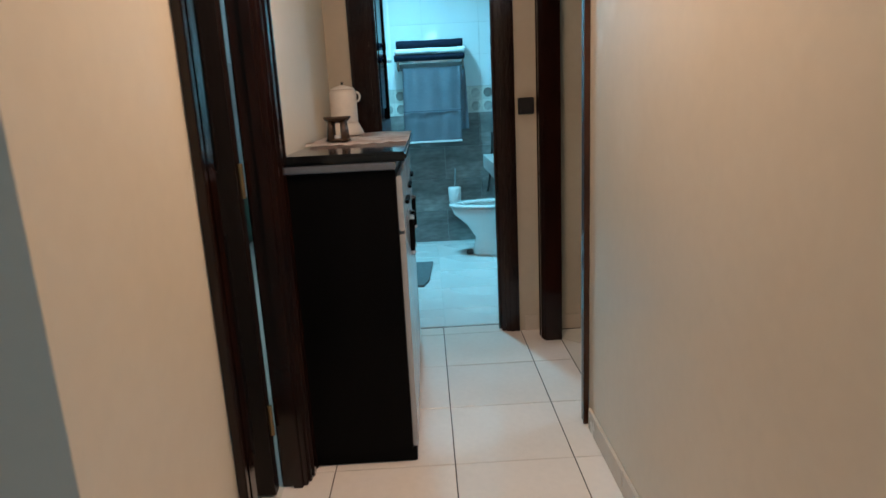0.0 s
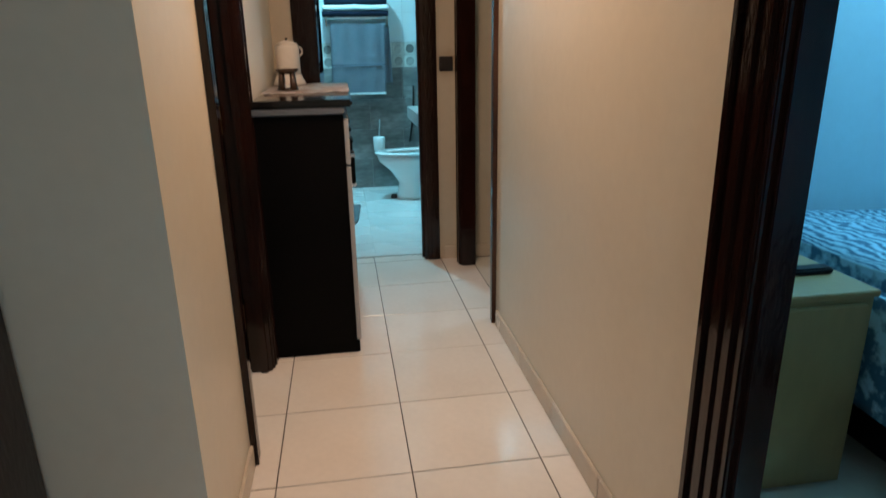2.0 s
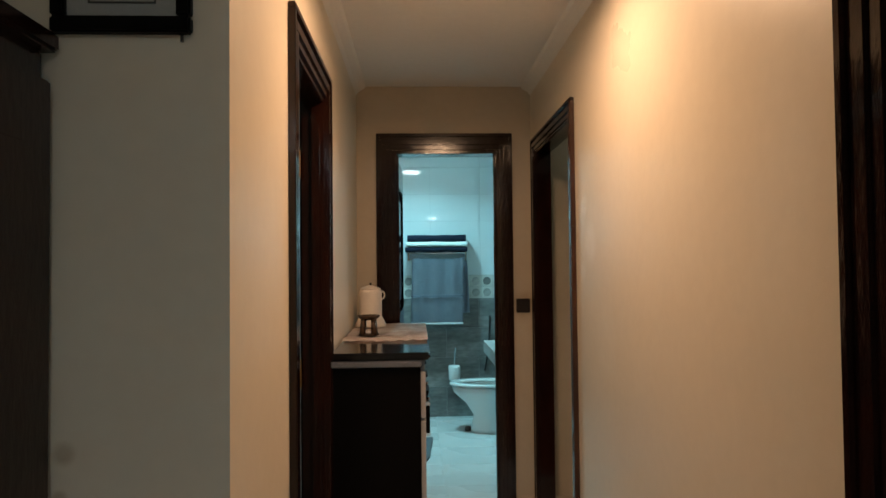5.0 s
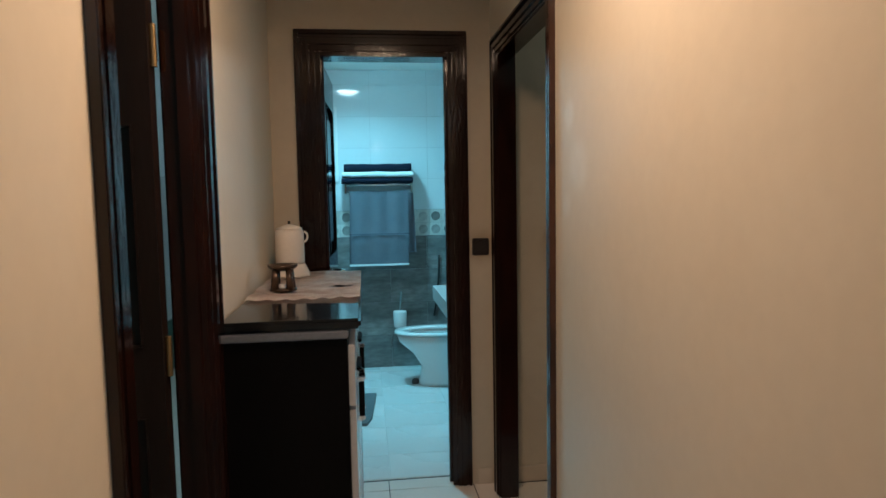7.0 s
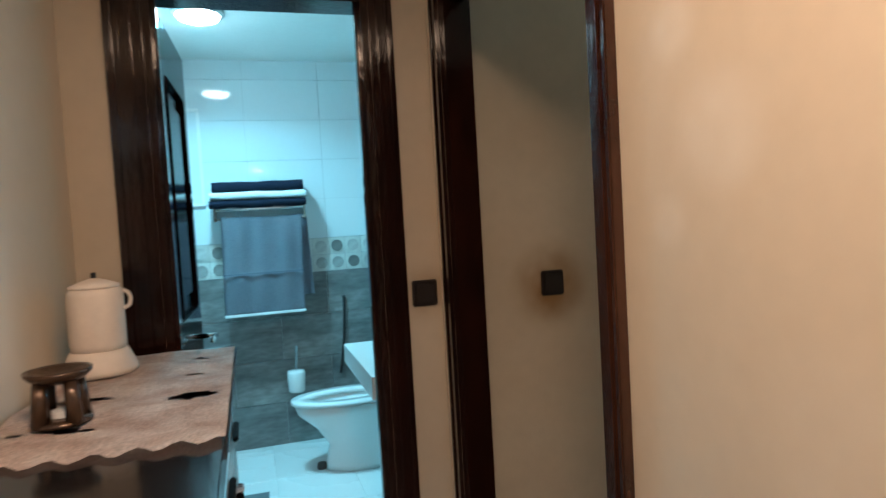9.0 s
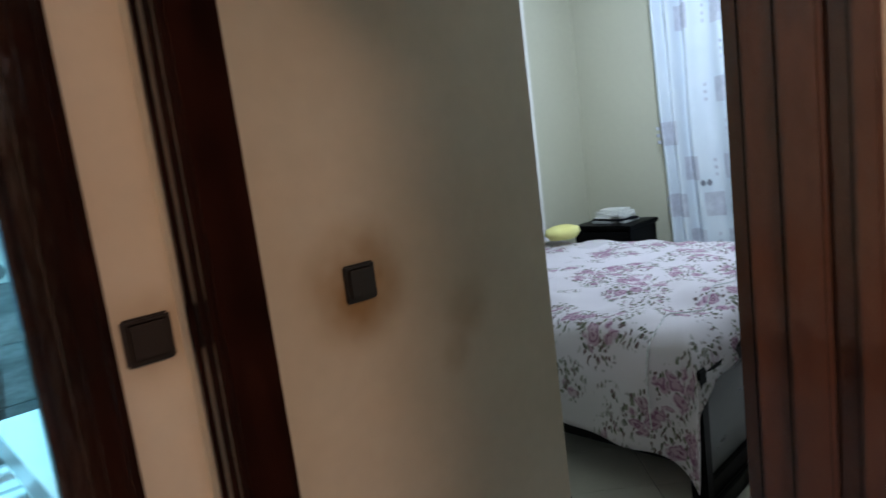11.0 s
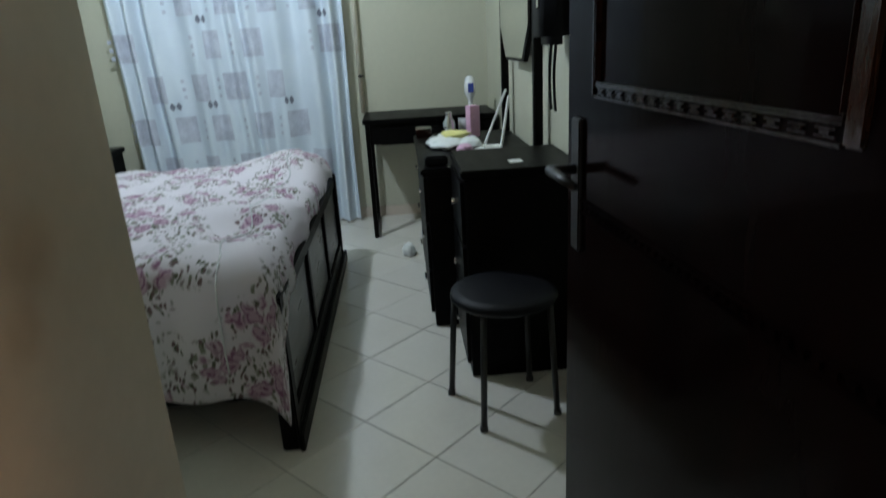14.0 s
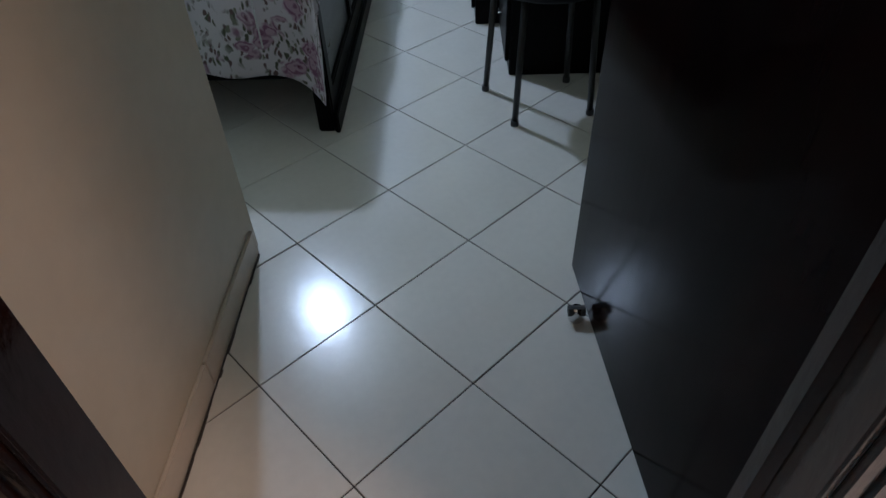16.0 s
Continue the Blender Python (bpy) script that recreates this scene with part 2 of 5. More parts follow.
def wallpaper_material():
    """Pale paper with a diamond lattice of thin darker lines."""
    m = material("diamond_wallpaper", (0.56, 0.62, 0.60), 0.6, spot_scale=2, grain_amount=0.02, bump=0.1)
    nt = m.node_tree
    b = nt.nodes["Principled BSDF"]
    src = b.inputs["Base Color"].links[0].from_socket
    tc = nt.nodes.new("ShaderNodeTexCoord")
    sep = nt.nodes.new("ShaderNodeSeparateXYZ")
    nt.links.new(tc.outputs["Object"], sep.inputs[0])

    def math_node(op, a, c=None):
        n = nt.nodes.new("ShaderNodeMath")
        n.operation = op
        for i, v in enumerate((a, c)):
            if v is None:
                continue
            if isinstance(v, (int, float)):
                n.inputs[i].default_value = v
            else:
                nt.links.new(v, n.inputs[i])
        return n.outputs[0]
    xs, zs = math_node("MULTIPLY", sep.outputs[0], 6.0), math_node("MULTIPLY", sep.outputs[2], 3.2)
    lines = []
    for op in ("ADD", "SUBTRACT"):
        f = math_node("FRACT", math_node(op, xs, zs))
        d = math_node("ABSOLUTE", math_node("SUBTRACT", f, 0.5))
        lines.append(math_node("GREATER_THAN", d, 0.46))
    both = math_node("MAXIMUM", *lines)
    mx = nt.nodes.new("ShaderNodeMixRGB")
    nt.links.new(both, mx.inputs[0])
    nt.links.new(src, mx.inputs[1])
    mx.inputs[2].default_value = (0.40, 0.47, 0.47, 1)
    nt.links.new(mx.outputs[0], b.inputs["Base Color"])
    return m


WALLPAPER = wallpaper_material()


def stained_paint(name, base, marks, along=0, tone=(0.26, 0.15, 0.06)):
    """The wall paint with rubbed or patched marks at (place along x or y, z, radius, strength)."""
    m = base.copy()
    m.name = name
    nt = m.node_tree
    b = nt.nodes["Principled BSDF"]
    last = b.inputs["Base Color"].links[0].from_socket
    tc = nt.nodes.new("ShaderNodeTexCoord")
    warp = nt.nodes.new("ShaderNodeTexNoise")
    warp.inputs["Scale"].default_value = 9
    nt.links.new(tc.outputs["Object"], warp.inputs["Vector"])
    for x, z, radius, strength in marks:
        off = nt.nodes.new("ShaderNodeVectorMath")
        off.operation = "SUBTRACT"
        nt.links.new(tc.outputs["Object"], off.inputs[0])
        off.inputs[1].default_value = (0, x, z) if along else (x, 0, z)
        flat = nt.nodes.new("ShaderNodeVectorMath")
        flat.operation = "MULTIPLY"
        nt.links.new(off.outputs[0], flat.inputs[0])
        flat.inputs[1].default_value = (0, 1, 1) if along else (1, 0, 1)
        ln = nt.nodes.new("ShaderNodeVectorMath")
        ln.operation = "LENGTH"
        nt.links.new(flat.outputs[0], ln.inputs[0])
        r = nt.nodes.new("ShaderNodeMapRange")
        r.interpolation_type = "SMOOTHSTEP"
        r.inputs[1].default_value, r.inputs[2].default_value = radius, radius * 0.3
        r.inputs[4].default_value = strength
        nt.links.new(ln.outputs["Value"], r.inputs[0])
        mul = nt.nodes.new("ShaderNodeMath")
        mul.operation = "MULTIPLY"
        nt.links.new(r.outputs[0], mul.inputs[0])
        nt.links.new(warp.outputs["Fac"], mul.inputs[1])
        mx = nt.nodes.new("ShaderNodeMixRGB")
        nt.links.new(mul.outputs[0], mx.inputs[0])
        nt.links.new(last, mx.inputs[1])
        mx.inputs[2].default_value = (*tone, 1)
        last = mx.outputs[0]
    nt.links.new(last, b.inputs["Base Color"])
    return m


STAINED = stained_paint("stained_cream_paint", SHADED_PAINT, [(1.085, 1.15, 0.17, 1.4), (0.66, 1.155, 0.11, 0.8), (1.40, 1.02, 0.10, 0.6), (1.34, 0.92, 0.07, 0.5)])
PATCHED = stained_paint("patched_cream_paint", PAINT, [(2.98, 1.47, 0.10, 1.1), (3.06, 1.62, 0.06, 1.2), (3.08, 1.36, 0.05, 0.9), (2.80, 1.12, 0.16, 0.4)], 1, (0.80, 0.77, 0.70))
HALL_STAINED = stained_paint("stained_hall_paint", PAINT, [(-0.578, 1.06, 0.028, 0.9), (-0.585, 0.98, 0.02, 0.9)])


def quilt_material():
    """White cotton printed with clusters of dusty rose blossoms and grey-green leaves."""
    m = bpy.data.materials.new("floral_quilt")
    m.use_nodes = True
    nt = m.node_tree
    b = nt.nodes["Principled BSDF"]
    b.inputs["Roughness"].default_value = 0.85
    b.inputs["Specular IOR Level"].default_value = 0.15
    uv = nt.nodes.new("ShaderNodeUVMap")
    warp = nt.nodes.new("ShaderNodeTexNoise")
    warp.inputs["Scale"].default_value = 18
    nt.links.new(uv.outputs[0], warp.inputs["Vector"])
    add = nt.nodes.new("ShaderNodeVectorMath")
    add.operation = "MULTIPLY_ADD"
    nt.links.new(warp.outputs["Color"], add.inputs[0])
    add.inputs[1].default_value = (0.05, 0.05, 0)
    nt.links.new(uv.outputs[0], add.inputs[2])

    def node(kind, **values):
        n = nt.nodes.new(kind)
        for k, v in values.items():
            n.inputs[k].default_value = v
        return n

    def join(op, a, c):
        n = nt.nodes.new("ShaderNodeMath")
        n.operation = op
        for k, v in enumerate((a, c)):
            if isinstance(v, (int, float)):
                n.inputs[k].default_value = v
            else:
                nt.links.new(v, n.inputs[k])
        return n.outputs[0]

    def ramp(value, low, high):
        r = nt.nodes.new("ShaderNodeMapRange")
        r.inputs[1].default_value, r.inputs[2].default_value = low, high
        nt.links.new(value, r.inputs[0])
        return r.outputs[0]

    def cells(scale, shift=(0, 0, 0), stretch=(1, 1, 1), turn=0.0):
        mp = nt.nodes.new("ShaderNodeMapping")
        mp.inputs["Location"].default_value, mp.inputs["Scale"].default_value = shift, stretch
        mp.inputs["Rotation"].default_value = (0, 0, turn)
        nt.links.new(add.outputs[0], mp.inputs[0])
        v = node("ShaderNodeTexVoronoi", Scale=scale)
        nt.links.new(mp.outputs[0], v.inputs["Vector"])
        sep = nt.nodes.new("ShaderNodeSeparateColor")
        nt.links.new(v.outputs["Color"], sep.inputs[0])
        return v.outputs["Distance"], sep.outputs[0]

    def lay(last, mask, tone):
        mx = nt.nodes.new("ShaderNodeMixRGB")
        nt.links.new(mask, mx.inputs[0])
        if isinstance(last, tuple):
            mx.inputs[1].default_value = last
        else:
            nt.links.new(last, mx.inputs[1])
        mx.inputs[2].default_value = tone
        return mx.outputs[0]

    near, _ = cells(5.8)
    bouquet, spray = ramp(near, 0.50, 0.44), ramp(near, 0.64, 0.56)
    last = (0.88, 0.84, 0.87, 1)
    for scale, shift, turn, tone in ((29, (1.3, 0.2, 0), 0.5, (0.30, 0.31, 0.24, 1)), (33, (5.1, 2.2, 0), -0.9, (0.15, 0.16, 0.11, 1)), (37, (9.4, 3.7, 0), 2.0, (0.22, 0.15, 0.15, 1))):
        d, pick = cells(scale, shift, (1, 1.9, 1), turn)
        last = lay(last, join("MULTIPLY", join("MULTIPLY", spray, ramp(d, 0.44, 0.30)), ramp(pick, 0.50, 0.53)), tone)
    d, pick = cells(18.0, (3.3, 1.1, 0))
    rose = join("MULTIPLY", join("MULTIPLY", bouquet, ramp(d, 0.58, 0.44)), ramp(pick, 0.16, 0.19))
    petals = ramp(join("SINE", join("ADD", join("MULTIPLY", d, 22.0), join("MULTIPLY", warp.outputs["Fac"], 22.0)), 0.0), -0.3, 0.9)
    last = lay(last, rose, (0.66, 0.48, 0.58, 1))
    last = lay(last, join("MULTIPLY", rose, petals), (0.36, 0.18, 0.29, 1))
    last = lay(last, join("MULTIPLY", rose, ramp(d, 0.12, 0.06)), (0.16, 0.05, 0.09, 1))
    nt.links.new(last, b.inputs["Base Color"])
    weave = node("ShaderNodeTexNoise", Scale=420.0)
    nt.links.new(uv.outputs[0], weave.inputs["Vector"])
    bp = nt.nodes.new("ShaderNodeBump")
    bp.inputs["Strength"].default_value, bp.inputs["Distance"].default_value = 0.3, 0.002
    nt.links.new(weave.outputs["Fac"], bp.inputs["Height"])
    nt.links.new(bp.outputs[0], b.inputs["Normal"])
    return m


QUILT = quilt_material()


def blue_cover_material():
    m = material("blue_wavy_bedcover", (0.30, 0.50, 0.60), 0.9, spot_scale=3, bump=0.4, grain=150, grain_amount=0.1)
    nt = m.node_tree
    b = nt.nodes["Principled BSDF"]
    w = nt.nodes.new("ShaderNodeTexWave")
    w.inputs["Scale"].default_value, w.inputs["Distortion"].default_value, w.inputs["Detail"].default_value = 7.5, 14.0, 5.0
    tc = nt.nodes.new("ShaderNodeTexCoord")
    nt.links.new(tc.outputs["Object"], w.inputs["Vector"])
    r = nt.nodes.new("ShaderNodeValToRGB")
    for e, (p, c) in zip((r.color_ramp.elements[0], r.color_ramp.elements[1]), ((0.1, (0.05, 0.14, 0.22, 1)), (0.8, (0.33, 0.55, 0.66, 1)))):
        e.position, e.color = p, c
    nt.links.new(w.outputs["Fac"], r.inputs[0])
    nt.links.new(r.outputs[0], b.inputs["Base Color"])
    return m


BLUE_COVER = blue_cover_material()


def curtain_material():
    """Sheer white cloth; the printed squares and small leaf pairs are pieces of geometry."""
    m = bpy.data.materials.new("sheer_white_cloth")
    m.use_nodes = True
    nt = m.node_tree
    b = nt.nodes["Principled BSDF"]
    b.inputs["Roughness"].default_value = 0.8
    n = nt.nodes.new("ShaderNodeTexNoise")
    n.inputs["Scale"].default_value = 5
    tc = nt.nodes.new("ShaderNodeTexCoord")
    nt.links.new(tc.outputs["Object"], n.inputs["Vector"])
    r = nt.nodes.new("ShaderNodeMixRGB")
    r.inputs[1].default_value, r.inputs[2].default_value = (0.62, 0.70, 0.78, 1), (0.74, 0.80, 0.86, 1)
    nt.links.new(n.outputs["Fac"], r.inputs[0])
    nt.links.new(r.outputs[0], b.inputs["Base Color"])
    b.inputs["Transmission Weight"].default_value = 0.0
    tr = nt.nodes.new("ShaderNodeBsdfTransparent")
    mx = nt.nodes.new("ShaderNodeMixShader")
    mx.inputs[0].default_value = 0.12
    nt.links.new(b.outputs[0], mx.inputs[1])
    nt.links.new(tr.outputs[0], mx.inputs[2])
    nt.links.new(mx.outputs[0], nt.nodes["Material Output"].inputs["Surface"])
    return m


SHEER = curtain_material()
PRINT_GREY = material("grey_print", (0.41, 0.43, 0.50), 0.85, spot=(0.54, 0.57, 0.64), spot_scale=14, spot_amount=1.0, bump=0)
PRINT_DARK = material("dark_print", (0.17, 0.18, 0.22), 0.85, bump=0)

# ---- building helpers ----


def box(bm, x0, x1, y0, y1, z0, z1, bevel=0.0):
    res = bmesh.ops.create_cube(bm, size=1)["verts"]
    bmesh.ops.scale(bm, vec=(x1 - x0, y1 - y0, z1 - z0), verts=res)
    bmesh.ops.translate(bm, vec=((x0 + x1) / 2, (y0 + y1) / 2, (z0 + z1) / 2), verts=res)
    if bevel:
        edges = list({e for v in res for e in v.link_edges})
        bmesh.ops.bevel(bm, geom=edges, offset=bevel, segments=2, affect="EDGES", clamp_overlap=True)
    return res


def rod(bm, a, b, r, sides=12, r2=None):
    a, b = Vector(a), Vector(b)
    d = b - a
    res = bmesh.ops.create_cone(bm, cap_ends=True, segments=sides, radius1=r, radius2=r if r2 is None else r2, depth=d.length)["verts"]
    m = Matrix.Translation((a + b) / 2) @ d.to_track_quat("Z", "Y").to_matrix().to_4x4()
    bmesh.ops.transform(bm, matrix=m, verts=res)
    return res


def lathe(bm, profile, centre=(0, 0, 0), sides=28, sx=1.0, sy=1.0):
    """A turned body from (radius, height) pairs."""
    cx, cy, cz = centre
    rings = []
    for r, z in profile:
        rings.append([bm.verts.new((cx + sx * r * math.cos(2 * math.pi * k / sides), cy + sy * r * math.sin(2 * math.pi * k / sides), cz + z))
                      for k in range(sides)])
    for a, b in zip(rings, rings[1:]):
        for k in range(sides):
            bm.faces.new((a[k], a[(k + 1) % sides], b[(k + 1) % sides], b[k]))
    bm.faces.new(list(reversed(rings[0])))
    bm.faces.new(rings[-1])


def prism(bm, outline, z0, z1):
    low, high = [bm.verts.new((x, y, z0)) for x, y in outline], [bm.verts.new((x, y, z1)) for x, y in outline]
    n = len(outline)
    for k in range(n):
        bm.faces.new((low[k], low[(k + 1) % n], high[(k + 1) % n], high[k]))
    bm.faces.new(list(reversed(low)))
    bm.faces.new(high)
    return low + high


def mesh_object(name, bm, mat, smooth=False):
    bmesh.ops.recalc_face_normals(bm, faces=bm.faces)
    me = bpy.data.meshes.new(name)
    bm.to_mesh(me)
    bm.free()
    me.materials.append(mat)
    if smooth:
        for p in me.polygons:
            p.use_smooth = True
    return new(name, me)


def part(name, bm, mat, parent, label="", smooth=False):
    ob = mesh_object(name, bm, mat, smooth)
    ob.parent = parent
    return tagged(ob, label)


def thing(name, label, category, at=(0, 0, 0), turn=0.0, group="", kind=""):
    ob = new(name)
    ob.matrix_basis = pose(*at, 0, 0, turn)
    return tagged(ob, label, category, group, kind)


def bm_box(*args, **kw):
    bm = bmesh.new()
    box(bm, *args, **kw)
    return bm


def bm_rod(*args, **kw):
    bm = bmesh.new()
    rod(bm, *args, **kw)
    return bm


def structure(name, bm, mat, label, category):
    return tagged(mesh_object(name, bm, mat), label, category, kind="structure")


def wall_along_y(bm, x0, x1, y0, y1, h, openings=()):
    """A wall that runs along y, with openings (y0, y1, z0, z1)."""
    at = y0
    for a, b, low, high in sorted(openings):
        if a > at:
            box(bm, x0, x1, at, a, 0, h)
        if low > 0:
            box(bm, x0, x1, a, b, 0, low)
        box(bm, x0, x1, a, b, high, h)
        at = b
    if y1 > at:
        box(bm, x0, x1, at, y1, 0, h)


def wall_along_x(bm, x0, x1, y0, y1, h, openings=()):
    at = x0
    for a, b, low, high in sorted(openings):
        if a > at:
            box(bm, at, a, y0, y1, 0, h)
        if low > 0:
            box(bm, a, b, y0, y1, 0, low)
        box(bm, a, b, y0, y1, high, h)
        at = b
    if x1 > at:
        box(bm, at, x1, y0, y1, 0, h)


# plan, in metres
LEFT, RIGHT, END, TOP = -0.285, 0.715, 4.2, 2.415
BACK = -2.2
THICK = 0.15
THIN = 0.075
CORNER = 1.752
PASS = 4.19
FAR, HEAD, SIDE, BED_TOP = 5.28, 6.35, 2.97, 2.7
BATH_BACK = 6.45
DOOR_L = (2.372, 2.925, 0, 2.01)
DOOR_R = (3.26, 4.042, 0, 2.015)
DOOR_N = (0.60, 1.435, 0, 2.03)
DOOR_B = (-0.08, 0.535, 0, 2.05)

# ---- walls ----
bm = bmesh.new()
wall_along_y(bm, RIGHT, RIGHT + THIN, BACK, PASS + 0.04, 2.75, [DOOR_N, DOOR_R])
structure("wall_east", bm, PATCHED, "cream gloss-painted corridor wall with two doorways", "wall")
bm = bmesh.new()
wall_along_y(bm, LEFT - THIN, LEFT, CORNER, END, 2.75, [DOOR_L])
structure("wall_west", bm, PAINT, "cream gloss-painted corridor wall with a dark doorway", "wall")
bm = bmesh.new()
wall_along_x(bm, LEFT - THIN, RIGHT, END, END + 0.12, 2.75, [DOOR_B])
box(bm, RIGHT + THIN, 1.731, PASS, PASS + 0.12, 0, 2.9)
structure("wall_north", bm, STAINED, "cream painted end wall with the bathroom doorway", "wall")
structure("wall_hall", bm_box(-1.05, LEFT - THIN, CORNER, CORNER + THICK, 0, 2.75), HALL_STAINED, "cream painted wall at the hall corner", "wall")
structure("wall_hall_west", bm_box(-1.20, -1.05, BACK, CORNER + THICK, 0, 2.75), PAINT, "cream painted hall wall", "wall")
structure("wall_hall_south", bm_box(-1.20, RIGHT + THIN, BACK - THICK, BACK, 0, 2.75), PAINT, "cream painted hall wall", "wall")
structure("ceiling_corridor", bm_box(-1.20, RIGHT + 0.02, BACK, END + 0.1, TOP, TOP + 0.1), CEIL, "white painted corridor ceiling", "ceiling")

# bedroom
bm = bmesh.new()
wall_along_y(bm, FAR, FAR + THICK, SIDE - THICK, HEAD + THICK, 2.9, [(4.10, 5.45, 0.35, 2.3)])
structure("wall_bedroom_window", bm, BED_PAINT, "pale painted bedroom wall with a window", "wall")
structure("wall_bedroom_side", bm_box(RIGHT + THIN, FAR, SIDE - THICK, SIDE, 0, 2.9), BED_PAINT, "pale painted bedroom wall", "wall")
structure("wall_bedroom_head", bm_box(1.55, FAR, HEAD, HEAD + THICK, 0, 2.9), BED_PAINT, "pale painted wall behind the bed head", "wall")
structure("wall_bedroom_inner", bm_box(1.55, 1.731, PASS + 0.12, HEAD, 0, 2.9), BED_PAINT, "pale painted bedroom wall", "wall")
structure("ceiling_bedroom", bm_box(RIGHT + THIN, FAR, SIDE, HEAD, BED_TOP, BED_TOP + 0.1), BED_PAINT, "pale painted bedroom ceiling", "ceiling")
structure("wallpaper", bm_box(1.738, 4.55, HEAD - 0.006, HEAD - 0.002, 0.08, 2.52), WALLPAPER, "pale blue diamond-patterned wallpaper", "wallpaper")
structure("wallpaper_trim", bm_box(4.55, 4.59, HEAD - 0.018, HEAD - 0.002, 0.08, 2.56), CEIL, "white trim beside the wallpaper", "trim")

# bathroom
bm = bmesh.new()
wall_along_x(bm, -0.40, 1.25, BATH_BACK, BATH_BACK + 0.12, 2.75)
structure("wall_bathroom_back", bm, PALE_GROUT, "tiled bathroom back wall", "wall")
structure("wall_bathroom_west", bm_box(-0.40, -0.28, END + 0.12, BATH_BACK, 0, 2.75), WALL_TILE, "white tiled bathroom wall", "wall")
structure("wall_bathroom_east", bm_box(1.10, 1.25, PASS + 0.12, BATH_BACK, 0, 2.75), WALL_TILE, "white tiled bathroom wall", "wall")
structure("ceiling_bathroom", bm_box(-0.28, 1.10, END + 0.12, BATH_BACK, TOP, TOP + 0.1), CEIL, "white bathroom ceiling", "ceiling")

# spare room behind the near doorway
structure("wall_spare_east", bm_box(3.6, 3.75, -1.2, SIDE - THICK, 0, 2.75), BLUE_PAINT, "pale painted spare room wall", "wall")
structure("wall_spare_north", bm_box(RIGHT + THIN, 3.6, SIDE - THICK - 0.02, SIDE - THICK, 0, 2.75), BLUE_PAINT, "pale painted spare room wall", "wall")
structure("wall_spare_south", bm_box(RIGHT + THIN, 3.75, -1.35, -1.2, 0, 2.75), BLUE_PAINT, "pale painted spare room wall", "wall")
structure("ceiling_spare", bm_box(RIGHT + THIN, 3.6, -1.2, SIDE - THICK - 0.02, 2.6, 2.7), CEIL, "white spare room ceiling", "ceiling")
structure("floor_spare", bm_box(RIGHT + THIN, 3.6, -1.2, SIDE - THICK - 0.02, -0.1, -0.002), BED_TILE, "pale tiled spare room floor", "floor")
# side room behind the left doorway
structure("wall_side_west", bm_box(-3.3, -3.15, CORNER + THICK, 7.2, 0, 2.75), WALL_TILE, "white side room wall", "wall")
structure("wall_side_north", bm_box(-3.15, -0.40, 7.05, 7.2, 0, 2.75), WALL_TILE, "white side room wall", "wall")
structure("wall_side_east", bm_box(-0.42, -0.40, END + 0.12, 7.05, 0, 2.75), WALL_TILE, "white side room wall", "wall")
structure("wall_side_south", bm_box(-3.3, -1.2, CORNER, CORNER + THICK, 0, 2.75), PAINT, "side room wall", "wall")
structure("ceiling_side", bm_box(-3.15, LEFT - THIN, CORNER + THICK, 7.05, 2.6, 2.7), CEIL, "white side room ceiling", "ceiling")
structure("floor_side", bm_box(-3.15, LEFT - THIN, CORNER + THICK, 7.05, -0.1, -0.002), BED_TILE, "pale tiled side room floor", "floor")

# coves where the corridor walls meet the ceiling
for name, x, sgn, y0 in (("cornice_west", LEFT, 1, CORNER), ("cornice_east", RIGHT, -1, BACK)):
    bm = bmesh.new()
    prof = [(0, 0), (0.055 * sgn, 0), (0.045 * sgn, -0.014), (0.016 * sgn, -0.03), (0, -0.05)]
    a = [bm.verts.new((x + px, y0, TOP + pz)) for px, pz in prof]
    b = [bm.verts.new((x + px, END, TOP + pz)) for px, pz in prof]
    for k in range(5):
        bm.faces.new((a[k], a[(k + 1) % 5], b[(k + 1) % 5], b[k]))
    bm.faces.new(a)
    bm.faces.new(b)
    structure(name, bm, CEIL, "white plaster cove under the ceiling", "trim")

# ---- doorways ----


def strip_profile(bm, kind, w, h, cw, front, wide=1.0):
    """Moulded casing round an opening of width w and height h, on the face y = 0 (front -1) or looking along +y (front 1)."""
    steps = ((0.0, 0.30, 0.012), (0.30, 0.62, 0.018), (0.62, 0.80, 0.012), (0.80, 1.0, 0.021))
    for a, b, t in steps:
        i, o = a * cw, b * cw
        y0, y1 = (-t, 0) if front < 0 else (0, t)
        if kind == "left":
            box(bm, -o, -i, y0, y1, 0, h + i, 0.0025)
        elif kind == "right":
            box(bm, w + i, w + o, y0, y1, 0, h + i / wide, 0.0025)
        else:
            box(bm, -o, w + o * wide, y0, y1, h + i, h + o, 0.0025)


